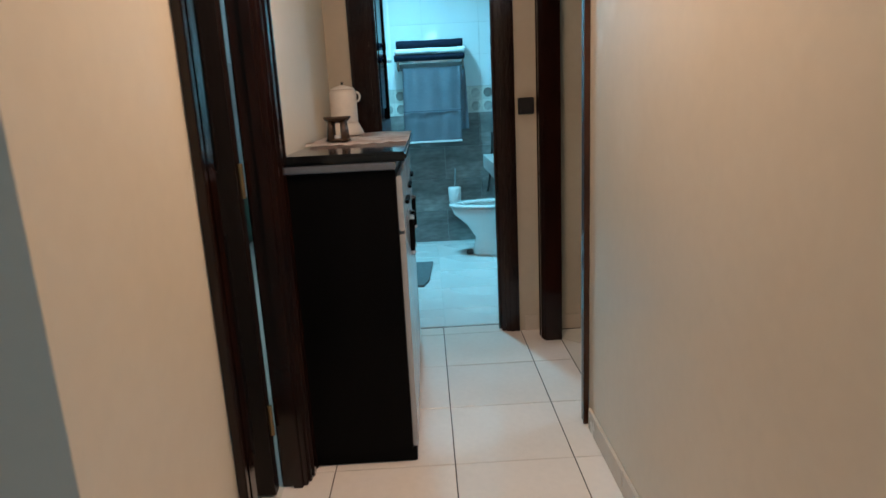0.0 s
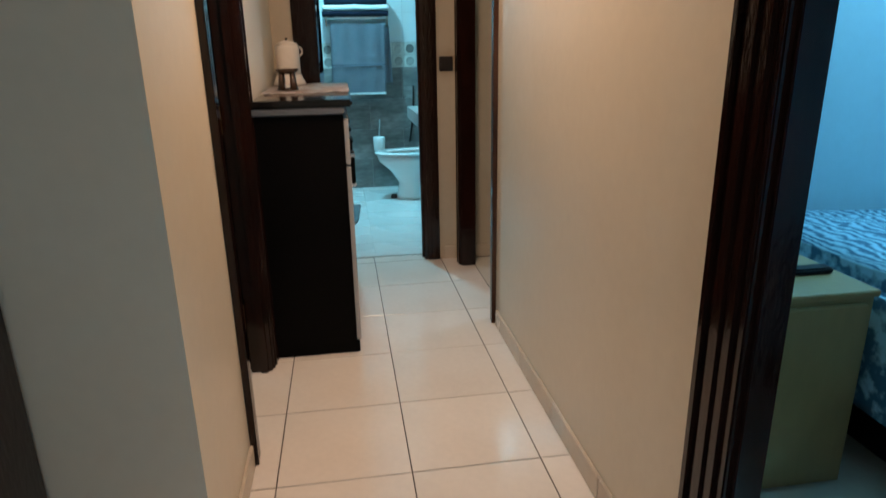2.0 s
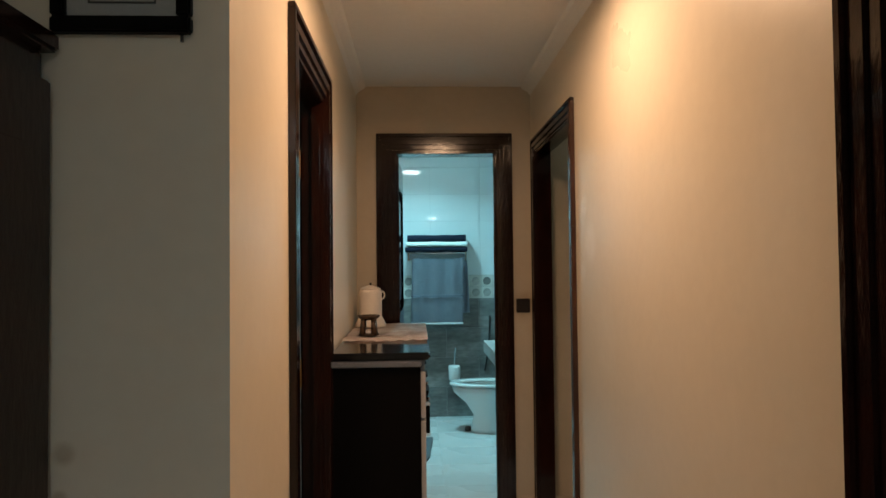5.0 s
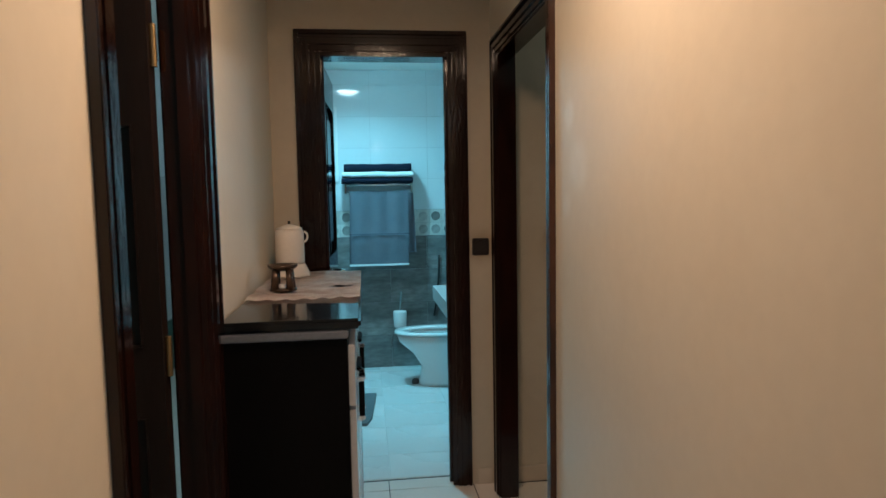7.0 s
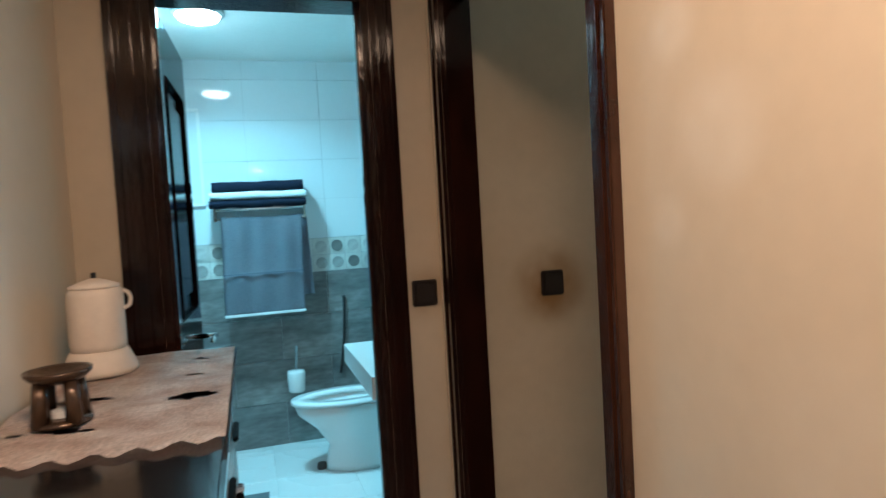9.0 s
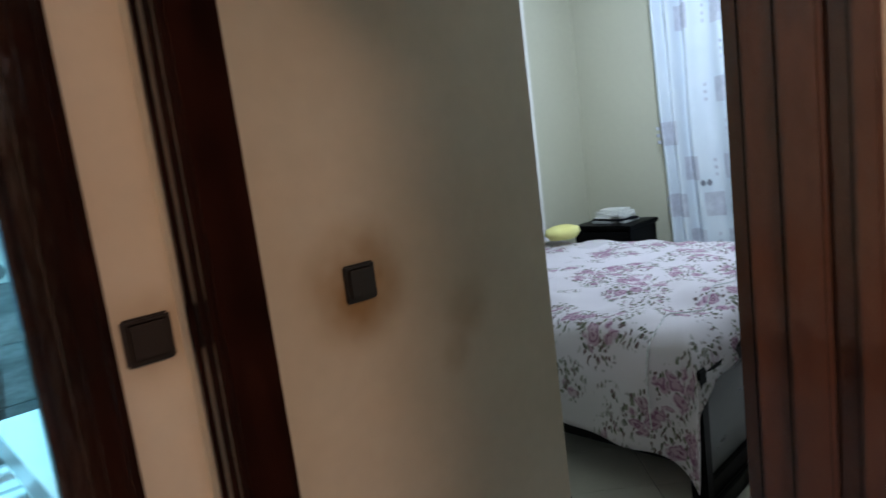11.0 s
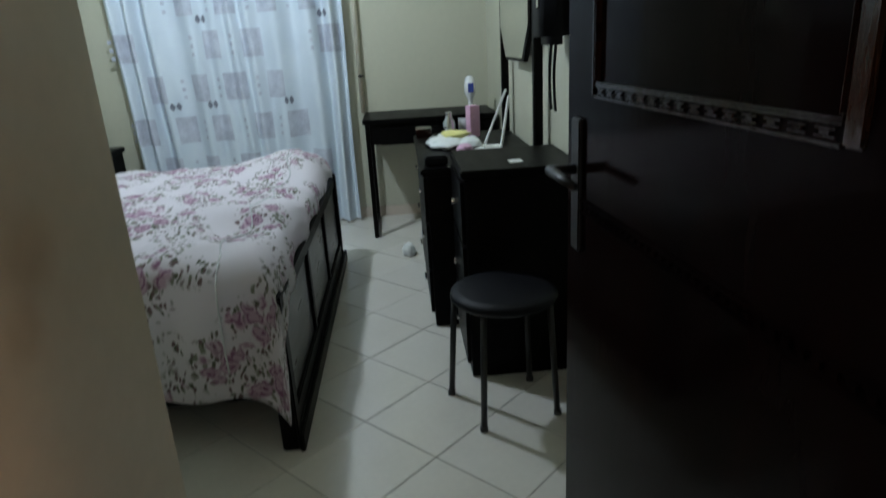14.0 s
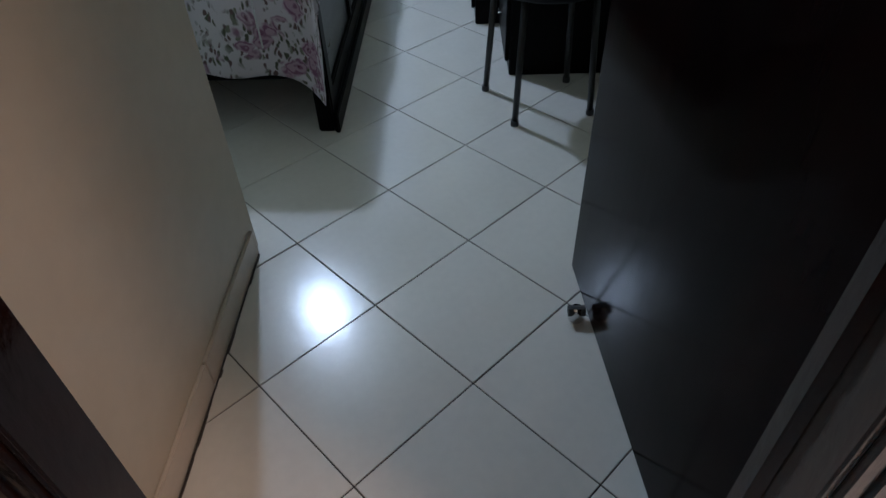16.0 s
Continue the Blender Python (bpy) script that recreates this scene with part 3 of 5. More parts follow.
def door_frame(name, label, w, h, depth, m, cw=0.092, back=True, j=0.022, near=0.092, brownish=None):
    f = thing(name, label, "door frame", kind="structure")
    for side in ("left", "right", "head"):
        bm = bmesh.new()
        strip_profile(bm, side, w, h, near if side == "right" else cw, -1, near / cw)
        part("casing", bm, brownish if brownish and side == "right" else WOOD, f)
        if back:
            bm = bmesh.new()
            strip_profile(bm, side, w, h, cw, 1)
            ob = part("casing", bm, WOOD, f)
            ob.location = (0, depth, 0)
    part("jamb", bm_box(0, j, -0.004, depth + 0.004, 0, h, bevel=0.003), WOOD, f)
    part("jamb", bm_box(w - j, w, -0.004, depth + 0.004, 0, h, bevel=0.003), brownish or WOOD, f)
    part("jamb", bm_box(j, w - j, -0.004, depth + 0.004, h - j, h, bevel=0.003), WOOD, f)
    if brownish:
        part("rebate", bm_box(w - j - 0.020, w - j + 0.001, depth - 0.022, depth + 0.006, 0, h - j, bevel=0.003), WOOD, f)
    st = depth * 0.55
    if j > 0.02:
        part("stop", bm_box(j, j + 0.012, st - 0.03, st, 0, h - j, bevel=0.002), WOOD, f)
        part("stop", bm_box(w - j - 0.012, w - j, st - 0.03, st, 0, h - j, bevel=0.002), WOOD, f)
    f.matrix_basis = m
    return f


def door_leaf(name, label, w, h, panels, m, handle_x, handle_z, plate=True, grip=None, carved=True, bands=(), recess=0.012, wood=None, rim=(0.06, 0.06)):
    """A framed leaf, hinge at x = 0, front face y = 0, back face y = 0.04, with recessed panels (x0, x1, z0, z1)."""
    d = thing(name, label, "door")
    plain = wood or DOOR_WOOD
    bm = bmesh.new()
    box(bm, 0.01, w - 0.01, recess, 0.04 - recess, 0.01, h - 0.01)
    x0, x1 = panels[0][0], panels[0][1]
    box(bm, 0, x0, 0, 0.04, 0, h)
    box(bm, x1, w, 0, 0.04, 0, h)
    at = 0
    for _, _, a, b in sorted(panels, key=lambda p: p[2]):
        box(bm, x0, x1, 0, 0.04, at, a)
        at = b
    box(bm, x0, x1, 0, 0.04, at, h)
    part("leaf", bm, plain, d)
    if carved:
        part("edge", bm_box(-0.003, -0.0002, 0.002, 0.038, 0.01, h - 0.01), BROWN_WOOD, d, "lighter brown varnished hinge edge")
    for z in bands:
        for y0, y1 in ((-0.006, 0.0), (0.04, 0.046)):
            part("moulding", bm_box(0.06, w - 0.06, y0, y1, z - 0.013, z - 0.008, bevel=0.002), DOOR_WOOD, d)
            part("moulding", bm_box(0.06, w - 0.06, y0, y1, z + 0.008, z + 0.013, bevel=0.002), DOOR_WOOD, d)
            bm = bmesh.new()
            for k in range(int((w - 0.14) / 0.021)):
                x = 0.075 + k * 0.021
                box(bm, x - 0.007, x + 0.007, y0 + (0.002 if y0 < 0 else 0), y1 - (0 if y0 < 0 else 0.002), z - 0.004, z + 0.004, 0.0015)
            part("carved_band", bm, DOOR_WOOD, d)
    for a, b, c, e in panels:
        for face in (0, 1):
            y0, y1 = (-0.005, 0.013) if face == 0 else (0.027, 0.045)
            trim = CARVED_WOOD if carved else plain
            t = 0.003
            for x0, x1, z0, z1 in ((a - 0.004, b + 0.004, c - 0.004, c + t), (a - 0.004, b + 0.004, e - t, e + 0.004),
                                   (a - 0.004, a + t, c + t, e - t), (b - t, b + 0.004, c + t, e - t)):
                part("moulding", bm_box(x0, x1, y0, y1, z0, z1, bevel=0.003), trim, d)
            if carved:
                for z, s in ((c - 0.011, -1), (e + 0.011, 1)):
                    part("moulding", bm_box(a - 0.004, b + 0.004, y0 + 0.001, y1 - 0.001, z + s * 0.009 - 0.002, z + s * 0.009 + 0.002, bevel=0.001), trim, d)
                    bm = bmesh.new()
                    n = int((b - a) / 0.034)
                    y = -0.001 if face == 0 else 0.041
                    for k in range(n):
                        x = a + (k + 0.5) * (b - a) / n
                        box(bm, x - 0.012, x + 0.012, y - 0.0012, y + 0.0012, z + 0.0025, z + 0.0045)
                        box(bm, x - 0.012, x + 0.012, y - 0.0012, y + 0.0012, z - 0.0045, z - 0.0025)
                        box(bm, x - 0.006, x + 0.006, y - 0.0014, y + 0.0014, z - 0.0015, z + 0.0015)
                    part("carved_band", bm, trim, d, "carved band with small bars")
                for x in (a - 0.016, b + 0.012):
                    r = 0.012 if x < a else 0.005
                    part("moulding", bm_box(x - r, x + r, y0 + 0.001, y1 - 0.001, c - 0.021, e + 0.021, bevel=0.003), BROWN_WOOD if x < a else trim, d)
            if recess > 0.01 and b - a > 0.2 and e - c > 0.2:
                y0, y1 = (0.004, 0.013) if face == 0 else (0.027, 0.036)
                part("field", bm_box(a + rim[0], b - rim[0], y0, y1, c + rim[1], e - rim[1], bevel=0.006), plain, d)
    for face in (0, 1):
        s, y = (-1, 0.0) if face == 0 else (1, 0.04)
        if plate:
            part("lock_plate", bm_box(handle_x - 0.02, handle_x + 0.02, min(y, y + s * 0.008), max(y, y + s * 0.008), handle_z - 0.15, handle_z + 0.09,
                                      bevel=0.003), DARK_METAL, d, "dark metal lock plate")
        bm = bmesh.new()
        rod(bm, (handle_x, y, handle_z), (handle_x, y + s * 0.055, handle_z), 0.010)
        rod(bm, (handle_x + 0.012, y + s * 0.05, handle_z), (handle_x - 0.115, y + s * 0.05, handle_z - 0.004), 0.009, 12, 0.007)
        part("handle", bm, grip or CHROME, d, "dark metal lever handle" if grip else "chrome lever handle", smooth=True)
    for z in (0.25, 1.0, h - 0.22):
        part("hinge", bm_rod((-0.006, 0.02, z - 0.05), (-0.006, 0.02, z + 0.05), 0.008), BRASS, d, "worn brass hinge")
    d.matrix_basis = m
    return d


# frames stand with local +y going into the room behind; local x along the wall
def on_east(y0):
    return pose(RIGHT, y0, 0, 0, 0, 90) @ Matrix.Scale(-1, 4, (0, 1, 0))


door_frame("door_frame_bathroom", "dark varnished wooden frame of the bathroom doorway", DOOR_B[1] - DOOR_B[0], DOOR_B[3], 0.12, pose(DOOR_B[0], END, 0), near=0.068)
for name, o, label in (("door_frame_bedroom", DOOR_R, "dark varnished wooden frame of the bedroom doorway"),
                       ("door_frame_spare", DOOR_N, "dark varnished wooden frame of the spare room doorway")):
    door_frame(name, label, o[1] - o[0], o[3], THIN, pose(RIGHT, o[1], 0, 0, 0, -90), back=False, j=0.012 if o is DOOR_R else 0.022, near=0.07 if o is DOOR_R else 0.092, cw=0.072 if o is DOOR_R else 0.092, brownish=BROWN_WOOD if o is DOOR_R else None)
door_frame("door_frame_side", "dark varnished wooden frame of the side room doorway", DOOR_L[1] - DOOR_L[0], DOOR_L[3], THIN, pose(LEFT, DOOR_L[0], 0, 0, 0, 90))

door_leaf("bedroom_door", "dark varnished wooden bedroom door standing wide open, carved panels", 0.80, 1.99,
          [(0.150, 0.668, 1.195, 1.350)],
          pose(0.825, 3.222, 0.008, 0, 0, 4.8), 0.745, 1.045, grip=DARK_METAL, carved=True, bands=(0.982,), recess=0.004)
door_leaf("bathroom_door", "dark varnished wooden bathroom door open against the wall", 0.58, 2.02,
          [(0.10, 0.48, 0.15, 0.90), (0.10, 0.48, 1.10, 1.85)], pose(-0.058, 4.335, 0.008, 0, 0, 88), 0.53, 0.98, plate=False, carved=False)
door_leaf("side_room_door", "dark varnished wooden panelled door swung open into the side room", 0.55, 1.97,
          [(0.05, 0.47, 0.15, 0.85), (0.05, 0.47, 1.03, 1.56)], pose(LEFT - 0.088, 2.892, 0.008, 0, 0, 178), 0.51, 0.98, carved=False, wood=SIDE_WOOD, rim=(0.06, 0.19))

# ---- ceiling lamps ----


def ceiling_lamp(name, label, x, y, z, colour, strength, r=0.11):
    o = thing(name, label, "lamp", (x, y, z))
    bm = bmesh.new()
    lathe(bm, [(r + 0.015, -0.02), (r + 0.02, -0.012), (r + 0.02, 0.0)])
    part("base", bm, CERAMIC, o, smooth=True)
    bm = bmesh.new()
    lathe(bm, [(0.01, -0.052), (r * 0.55, -0.048), (r * 0.9, -0.036), (r, -0.02)])
    part("diffuser", bm, glow(name + "_glow", colour, strength), o, "glowing white diffuser", smooth=True)
    return o


ceiling_lamp("corridor_lamp", "round warm white ceiling lamp in the corridor", 0.25, 2.45, TOP, (1, 0.75, 0.45), 6)
ceiling_lamp("hall_lamp", "round white ceiling lamp in the hall", 0.38, -0.55, TOP, (0.9, 0.97, 1), 4)
ceiling_lamp("bathroom_lamp", "round bright white ceiling lamp in the bathroom", 0.0, 5.55, TOP, (0.7, 0.95, 1), 40, 0.10)
ceiling_lamp("bedroom_lamp", "round white ceiling lamp in the bedroom", 3.70, 4.66, BED_TOP - 0.14, (0.9, 0.97, 1), 25, 0.09)
bpy.data.objects["bedroom_lamp"].name = "bedroom_pendant"
part("stem", bm_rod((0, 0, 0), (0, 0, 0.14), 0.012), CHROME, bpy.data.objects["bedroom_pendant"])
ceiling_lamp("spare_room_lamp", "round white ceiling lamp in the spare room", 2.5, 2.25, 2.6, (0.7, 0.9, 1), 8)
ceiling_lamp("side_room_lamp", "round white ceiling lamp in the side room", -1.9, 4.6, 2.6, (0.8, 0.95, 1), 8)

# ---- switches and sockets ----


def wall_switch(label, m):
    """A square plate with a rocker; local y points into the wall."""
    o = thing("light_switch", label, "switch", group="dark switches")
    part("plate", bm_box(-0.040, 0.040, -0.009, 0, -0.040, 0.040, bevel=0.004), PLASTIC, o)
    part("rocker", bm_box(-0.031, 0.031, -0.013, -0.0085, -0.031, 0.031, bevel=0.003), PLASTIC, o)
    o.matrix_basis = m
    return o


wall_switch("dark brown square light switch beside the bathroom door", pose(0.659, END, 1.155))
wall_switch("dark brown square light switch on the passage wall", pose(1.087, PASS, 1.152))
wall_switch("dark brown square socket low on the hall wall", pose(-0.435, CORNER, 0.21))

# ---- picture at the hall corner ----
o = thing("framed_picture", "black framed picture with grey mount on the hall wall", "picture", (-0.473, CORNER, 1.812))
w, h = 0.124, 0.36
for a in ((-w, w, 0, 0.03), (-w, w, h - 0.03, h), (-w, -w + 0.026, 0.03, h - 0.03), (w - 0.026, w, 0.03, h - 0.03)):
    part("frame", bm_box(a[0], a[1], -0.022, -0.001, a[2], a[3], bevel=0.004), BLACK_WOOD, o)
part("mount", bm_box(-w + 0.02, w - 0.02, -0.010, -0.002, 0.02, h - 0.02), GREY_PAPER, o, "grey card mount")
bm = bmesh.new()
for a in ((-0.06, 0.06, 0.055, 0.058), (-0.06, 0.06, h - 0.058, h - 0.055), (-0.06, -0.057, 0.058, h - 0.058), (0.057, 0.06, 0.058, h - 0.058)):
    box(bm, a[0], a[1], -0.0125, -0.010, a[2], a[3])
part("inner_line", bm, INK, o)
part("image", bm_box(-0.045, 0.045, -0.013, -0.010, 0.075, h - 0.075), PAPER, o, "pale print")
bm = bmesh.new()
lathe(bm, [(0.016, -0.003), (0.024, 0.02), (0.02, 0.06), (0.008, 0.1)], (0, -0.014, 0.08), 16, 1, 0.1)
part("motif", bm, INK, o, "plain dark shape")
part("hook", bm_rod((w - 0.02, -0.004, -0.012), (w - 0.02, -0.004, 0.002), 0.003), DARK_METAL, o)

# ---- tall cabinet in the hall ----
o = thing("tall_cabinet", "tall black-brown wooden cabinet against the hall corner", "cabinet", (-1.04, 0.752, 0))
part("body", bm_box(0, 0.43, 0, 0.985, 0.05, 1.775, bevel=0.004), WOOD, o)
part("top", bm_box(0, 0.457, -0.02, 0.993, 1.775, 1.81, bevel=0.006), WOOD, o)
part("plinth", bm_box(0.01, 0.41, 0.01, 0.98, 0, 0.05), WOOD, o)
for y0 in (0.012, 0.50):
    dd = part("door", bm_box(0.43, 0.452, y0, y0 + 0.475, 0.07, 1.72, bevel=0.004), WOOD, o)
    part("field", bm_box(0.452, 0.458, y0 + 0.07, y0 + 0.405, 0.16, 1.6, bevel=0.004), WOOD, dd)
    hy = y0 + (0.44 if y0 < 0.1 else 0.035)
    part("handle", bm_rod((0.47, hy, 0.85), (0.47, hy, 1.0), 0.006), CHROME, dd, "chrome bar handle")

# ---- black sideboard in the corridor ----
o = thing("sideboard", "black wooden sideboard with grey fronts against the corridor wall", "sideboard", (LEFT + 0.004, 3.0, 0))
D, L, H = 0.345, 1.18, 1.06
part("body", bm_box(0, D, 0, L, 0.05, 1.003, bevel=0.003), BLACK_WOOD, o)
part("plinth", bm_box(0.0, D + 0.012, 0.015, L - 0.015, 0, 0.05, bevel=0.003), BLACK_WOOD, o)
part("strip", bm_box(0.0, D + 0.004, -0.012, L, 1.006, 1.029, bevel=0.004), STRIP_GREY, o, "brushed grey strip under the top")
part("top", bm_box(0, D + 0.038, -0.008, L + 0.008, 1.031, H, bevel=0.008), GLOSS_BLACK, o, "glossy black top slab")
for k in range(3):
    y0 = 0.006 + k * 0.384
    dd = part("door", bm_box(D + 0.001, D + 0.019, y0, y0 + 0.378, 0.06, 0.80, bevel=0.003), FRONT_GREY, o, "silver-grey door front")
    hy = y0 + (0.33 if k == 0 else 0.05)
    hb = part("handle", bm_box(D + 0.022, D + 0.040, hy - 0.007, hy + 0.007, 0.66, 0.79, bevel=0.003), BLACK_WOOD, dd, "black handle with metal ends")
    for z in (0.655, 0.785):
        part("end_cap", bm_box(D + 0.019, D + 0.042, hy - 0.009, hy + 0.009, z, z + 0.018, bevel=0.003), CHROME, dd)
    dw = part("drawer", bm_box(D + 0.001, D + 0.019, y0, y0 + 0.378, 0.81, 0.985, bevel=0.003), FRONT_GREY, o, "silver-grey drawer front")
    part("handle", bm_box(D + 0.02, D + 0.034, y0 + 0.13, y0 + 0.26, 0.875, 0.888, bevel=0.003), BLACK_WOOD, dw)

# lace runner, with a scalloped edge and small folds, hanging a little over the front
bm = bmesh.new()
nx, ny = 30, 54
grid = []
for i in range(nx + 1):
    row = []
    for j in range(ny + 1):
        u, v = i / nx, j / ny
        x = LEFT + 0.012 + u * 0.372
        y = 3.345 + v * 0.785 - 0.02 * u
        if v < 0.04:
            y += 0.012 * math.sin(u * 40)
        z = H + 0.0085 + 0.0035 * noise.noise((x * 9, y * 9, 1.3)) + 0.0025 * math.sin(y * 34 + x * 8)
        z = max(z, H + 0.0055)
        row.append(bm.verts.new((x, y, z)))
    grid.append(row)
for i in range(nx):
    for j in range(ny):
        bm.faces.new((grid[i][j], grid[i + 1][j], grid[i + 1][j + 1], grid[i][j + 1]))
bmesh.ops.solidify(bm, geom=bm.faces[:], thickness=0.0025)
tagged(mesh_object("lace_runner", bm, LACE, True), "pinkish white lace runner lying on the sideboard", "tablecloth")

# oil burner
o = thing("oil_burner", "dark bronze glazed oil burner on the lace runner", "oil burner", (-0.172, 3.545, H + 0.010))
bm = bmesh.new()
lathe(bm, [(0.034, 0.076), (0.046, 0.080), (0.060, 0.092), (0.061, 0.100), (0.054, 0.098), (0.03, 0.088)])
part("bowl", bm, BRONZE, o, smooth=True)
for k in range(4):
    a = math.pi / 4 + k * math.pi / 2
    c, s = math.cos(a), math.sin(a)
    bm = bmesh.new()
    rod(bm, (0.044 * c, 0.044 * s, 0), (0.038 * c, 0.038 * s, 0.080), 0.017, 10, 0.013)
    part("leg", bm, BRONZE, o, smooth=True)
bm = bmesh.new()
lathe(bm, [(0.055, 0.0), (0.056, 0.006), (0.03, 0.010)])
part("base", bm, BRONZE, o, smooth=True)
bm = bmesh.new()
lathe(bm, [(0.018, 0.011), (0.018, 0.024), (0.016, 0.024)])
part("tealight", bm, CERAMIC, o)
o.scale = (0.86, 0.86, 0.92)

# white ceramic lantern
o = thing("ceramic_lantern", "matt white ceramic lantern jar with a flared foot on the runner", "lantern", (-0.192, 3.95, H + 0.010))
bm = bmesh.new()
lathe(bm, [(0.088, 0), (0.09, 0.012), (0.072, 0.05), (0.066, 0.06)])
part("foot", bm, MATT_CERAMIC, o, smooth=True)
bm = bmesh.new()
lathe(bm, [(0.064, 0.058), (0.066, 0.075), (0.066, 0.195), (0.062, 0.210), (0.056, 0.214)])
part("jar", bm, MATT_CERAMIC, o, smooth=True)
bm = bmesh.new()
lathe(bm, [(0.058, 0.213), (0.06, 0.220), (0.03, 0.232), (0.008, 0.238)])
part("lid", bm, MATT_CERAMIC, o, smooth=True)
part("knob", bm_rod((0, 0, 0.236), (0, 0, 0.252), 0.006), DARK_METAL, o)
bm = bmesh.new()
for k in range(8):
    a0, a1 = math.pi * k / 8 - math.pi / 2, math.pi * (k + 1) / 8 - math.pi / 2
    rod(bm, (0.066 + 0.016 * math.cos(a0), -0.0, 0.18 + 0.022 * math.sin(a0)), (0.066 + 0.016 * math.cos(a1), 0, 0.18 + 0.022 * math.sin(a1)), 0.005, 8)
part("ear", bm, MATT_CERAMIC, o, smooth=True)
o.scale = (0.9, 0.9, 0.92)

# ---- bathroom ----


def rounded(rx, ry, n=40, back=None):
    """An oval outline; back cuts it straight at that x."""
    pts = []
    for k in range(n):
        a = 2 * math.pi * k / n
        x, y = rx * math.cos(a), ry * math.sin(a)
        pts.append((x if back is None else min(x, back), y))
    return pts


o = thing("toilet", "white ceramic toilet with raised lid against the bathroom wall", "toilet", (0.68, 5.92, 0))
bm = bmesh.new()
rings = []
for z, rx, ry, cx in ((0, 0.25, 0.12, 0.06), (0.03, 0.245, 0.117, 0.06), (0.14, 0.225, 0.105, 0.06), (0.24, 0.25, 0.13, 0.02), (0.33, 0.29, 0.17, -0.04),
                      (0.385, 0.325, 0.185, -0.02)):
    rings.append([bm.verts.new((min(cx + x, 0.28), y, z)) for x, y in rounded(rx, ry)])
for a, b in zip(rings, rings[1:]):
    for k in range(40):
        bm.faces.new((a[k], a[(k + 1) % 40], b[(k + 1) % 40], b[k]))
bm.faces.new(list(reversed(rings[0])))
inner = [bm.verts.new((-0.05 + x, y, 0.385)) for x, y in rounded(0.22, 0.115)]
deep = [bm.verts.new((-0.03 + x, y, 0.22)) for x, y in rounded(0.12, 0.07)]
for a, b in ((rings[-1], inner), (inner, deep)):
    for k in range(40):
        bm.faces.new((a[k], a[(k + 1) % 40], b[(k + 1) % 40], b[k]))
bm.faces.new(deep)
part("bowl", bm, CERAMIC, o, smooth=True)
bm = bmesh.new()
lo = [bm.verts.new((-0.03 + x, y, 0.392)) for x, y in rounded(0.335, 0.19, 40, 0.27)]
hi = [bm.verts.new((-0.03 + x, y, 0.412)) for x, y in rounded(0.33, 0.185, 40, 0.265)]
ih = [bm.verts.new((-0.05 + x, y, 0.412)) for x, y in rounded(0.215, 0.108)]
il = [bm.verts.new((-0.05 + x, y, 0.392)) for x, y in rounded(0.21, 0.104)]
for a, b in ((lo, hi), (hi, ih), (ih, il), (il, lo)):
    for k in range(40):
        bm.faces.new((a[k], a[(k + 1) % 40], b[(k + 1) % 40], b[k]))
part("seat", bm, CERAMIC, o, "white plastic seat", smooth=True)
bm = bmesh.new()
a = [bm.verts.new((0.235 + 0.02 * (y2 / 0.45), x2, 0.40 + 0.215 + y2)) for y2, x2 in rounded(0.215, 0.18)]
b = [bm.verts.new((0.255 + 0.02 * (y2 / 0.45), x2, 0.40 + 0.215 + y2)) for y2, x2 in rounded(0.215, 0.18)]
for k in range(40):
    bm.faces.new((a[k], a[(k + 1) % 40], b[(k + 1) % 40], b[k]))
bm.faces.new(a)
bm.faces.new(b)
part("lid", bm, CERAMIC, o, "raised white lid")
part("cistern", bm_box(0.275, 0.43, -0.19, 0.19, 0.39, 0.76, bevel=0.02), CERAMIC, o)
bm = bmesh.new()
lathe(bm, [(0.022, 0.76), (0.022, 0.768), (0.018, 0.77)], (0.35, 0, 0), 16)
part("button", bm, CHROME, o)

o = thing("washbasin", "white ceramic washbasin on a wall cabinet frame", "washbasin", (0.525, 4.46, 0.75))
bm = bmesh.new()
xs, ys = (0, 0.10, 0.50, 0.585), (0, 0.12, 0.54, 0.66)
for i in range(3):
    for j in range(3):
        if not (i == 1 and j == 1):
            box(bm, xs[i], xs[i + 1], ys[j], ys[j + 1], 0.02, 0.10)
bmesh.ops.remove_doubles(bm, verts=bm.verts, dist=0.0005)
part("rim", bm, CERAMIC, o)
bm = bmesh.new()
lathe(bm, [(0.10, -0.03), (0.19, 0.02), (0.23, 0.07), (0.25, 0.085)], (0.30, 0.33, 0), 28, 0.82, 0.85)
bmesh.ops.delete(bm, geom=[f for f in bm.faces if len(f.verts) > 4 and f.calc_center_median().z > 0.05], context="FACES")
part("bowl", bm, CERAMIC, o, smooth=True)
for y in (0.06, 0.60):
    part("bracket", bm_box(0.06, 0.585, y - 0.015, y + 0.015, -0.02, 0.02, bevel=0.003), CERAMIC, o)
part("tap", bm_rod((0.54, 0.33, 0.10), (0.54, 0.33, 0.22), 0.016), CHROME, o)
part("spout", bm_rod((0.54, 0.33, 0.21), (0.40, 0.33, 0.19), 0.011), CHROME, o)

o = thing("toilet_brush", "white toilet brush holder fixed to the slate wall", "toilet brush", (0.385, BATH_BACK - 0.075, 0.345))
bm = bmesh.new()
lathe(bm, [(0.046, 0), (0.052, 0.01), (0.056, 0.12), (0.05, 0.135), (0.02, 0.138)])
part("holder", bm, CERAMIC, o, smooth=True)
part("brush_handle", bm_rod((0, 0, 0.13), (0.012, 0, 0.29), 0.007), CHROME, o)
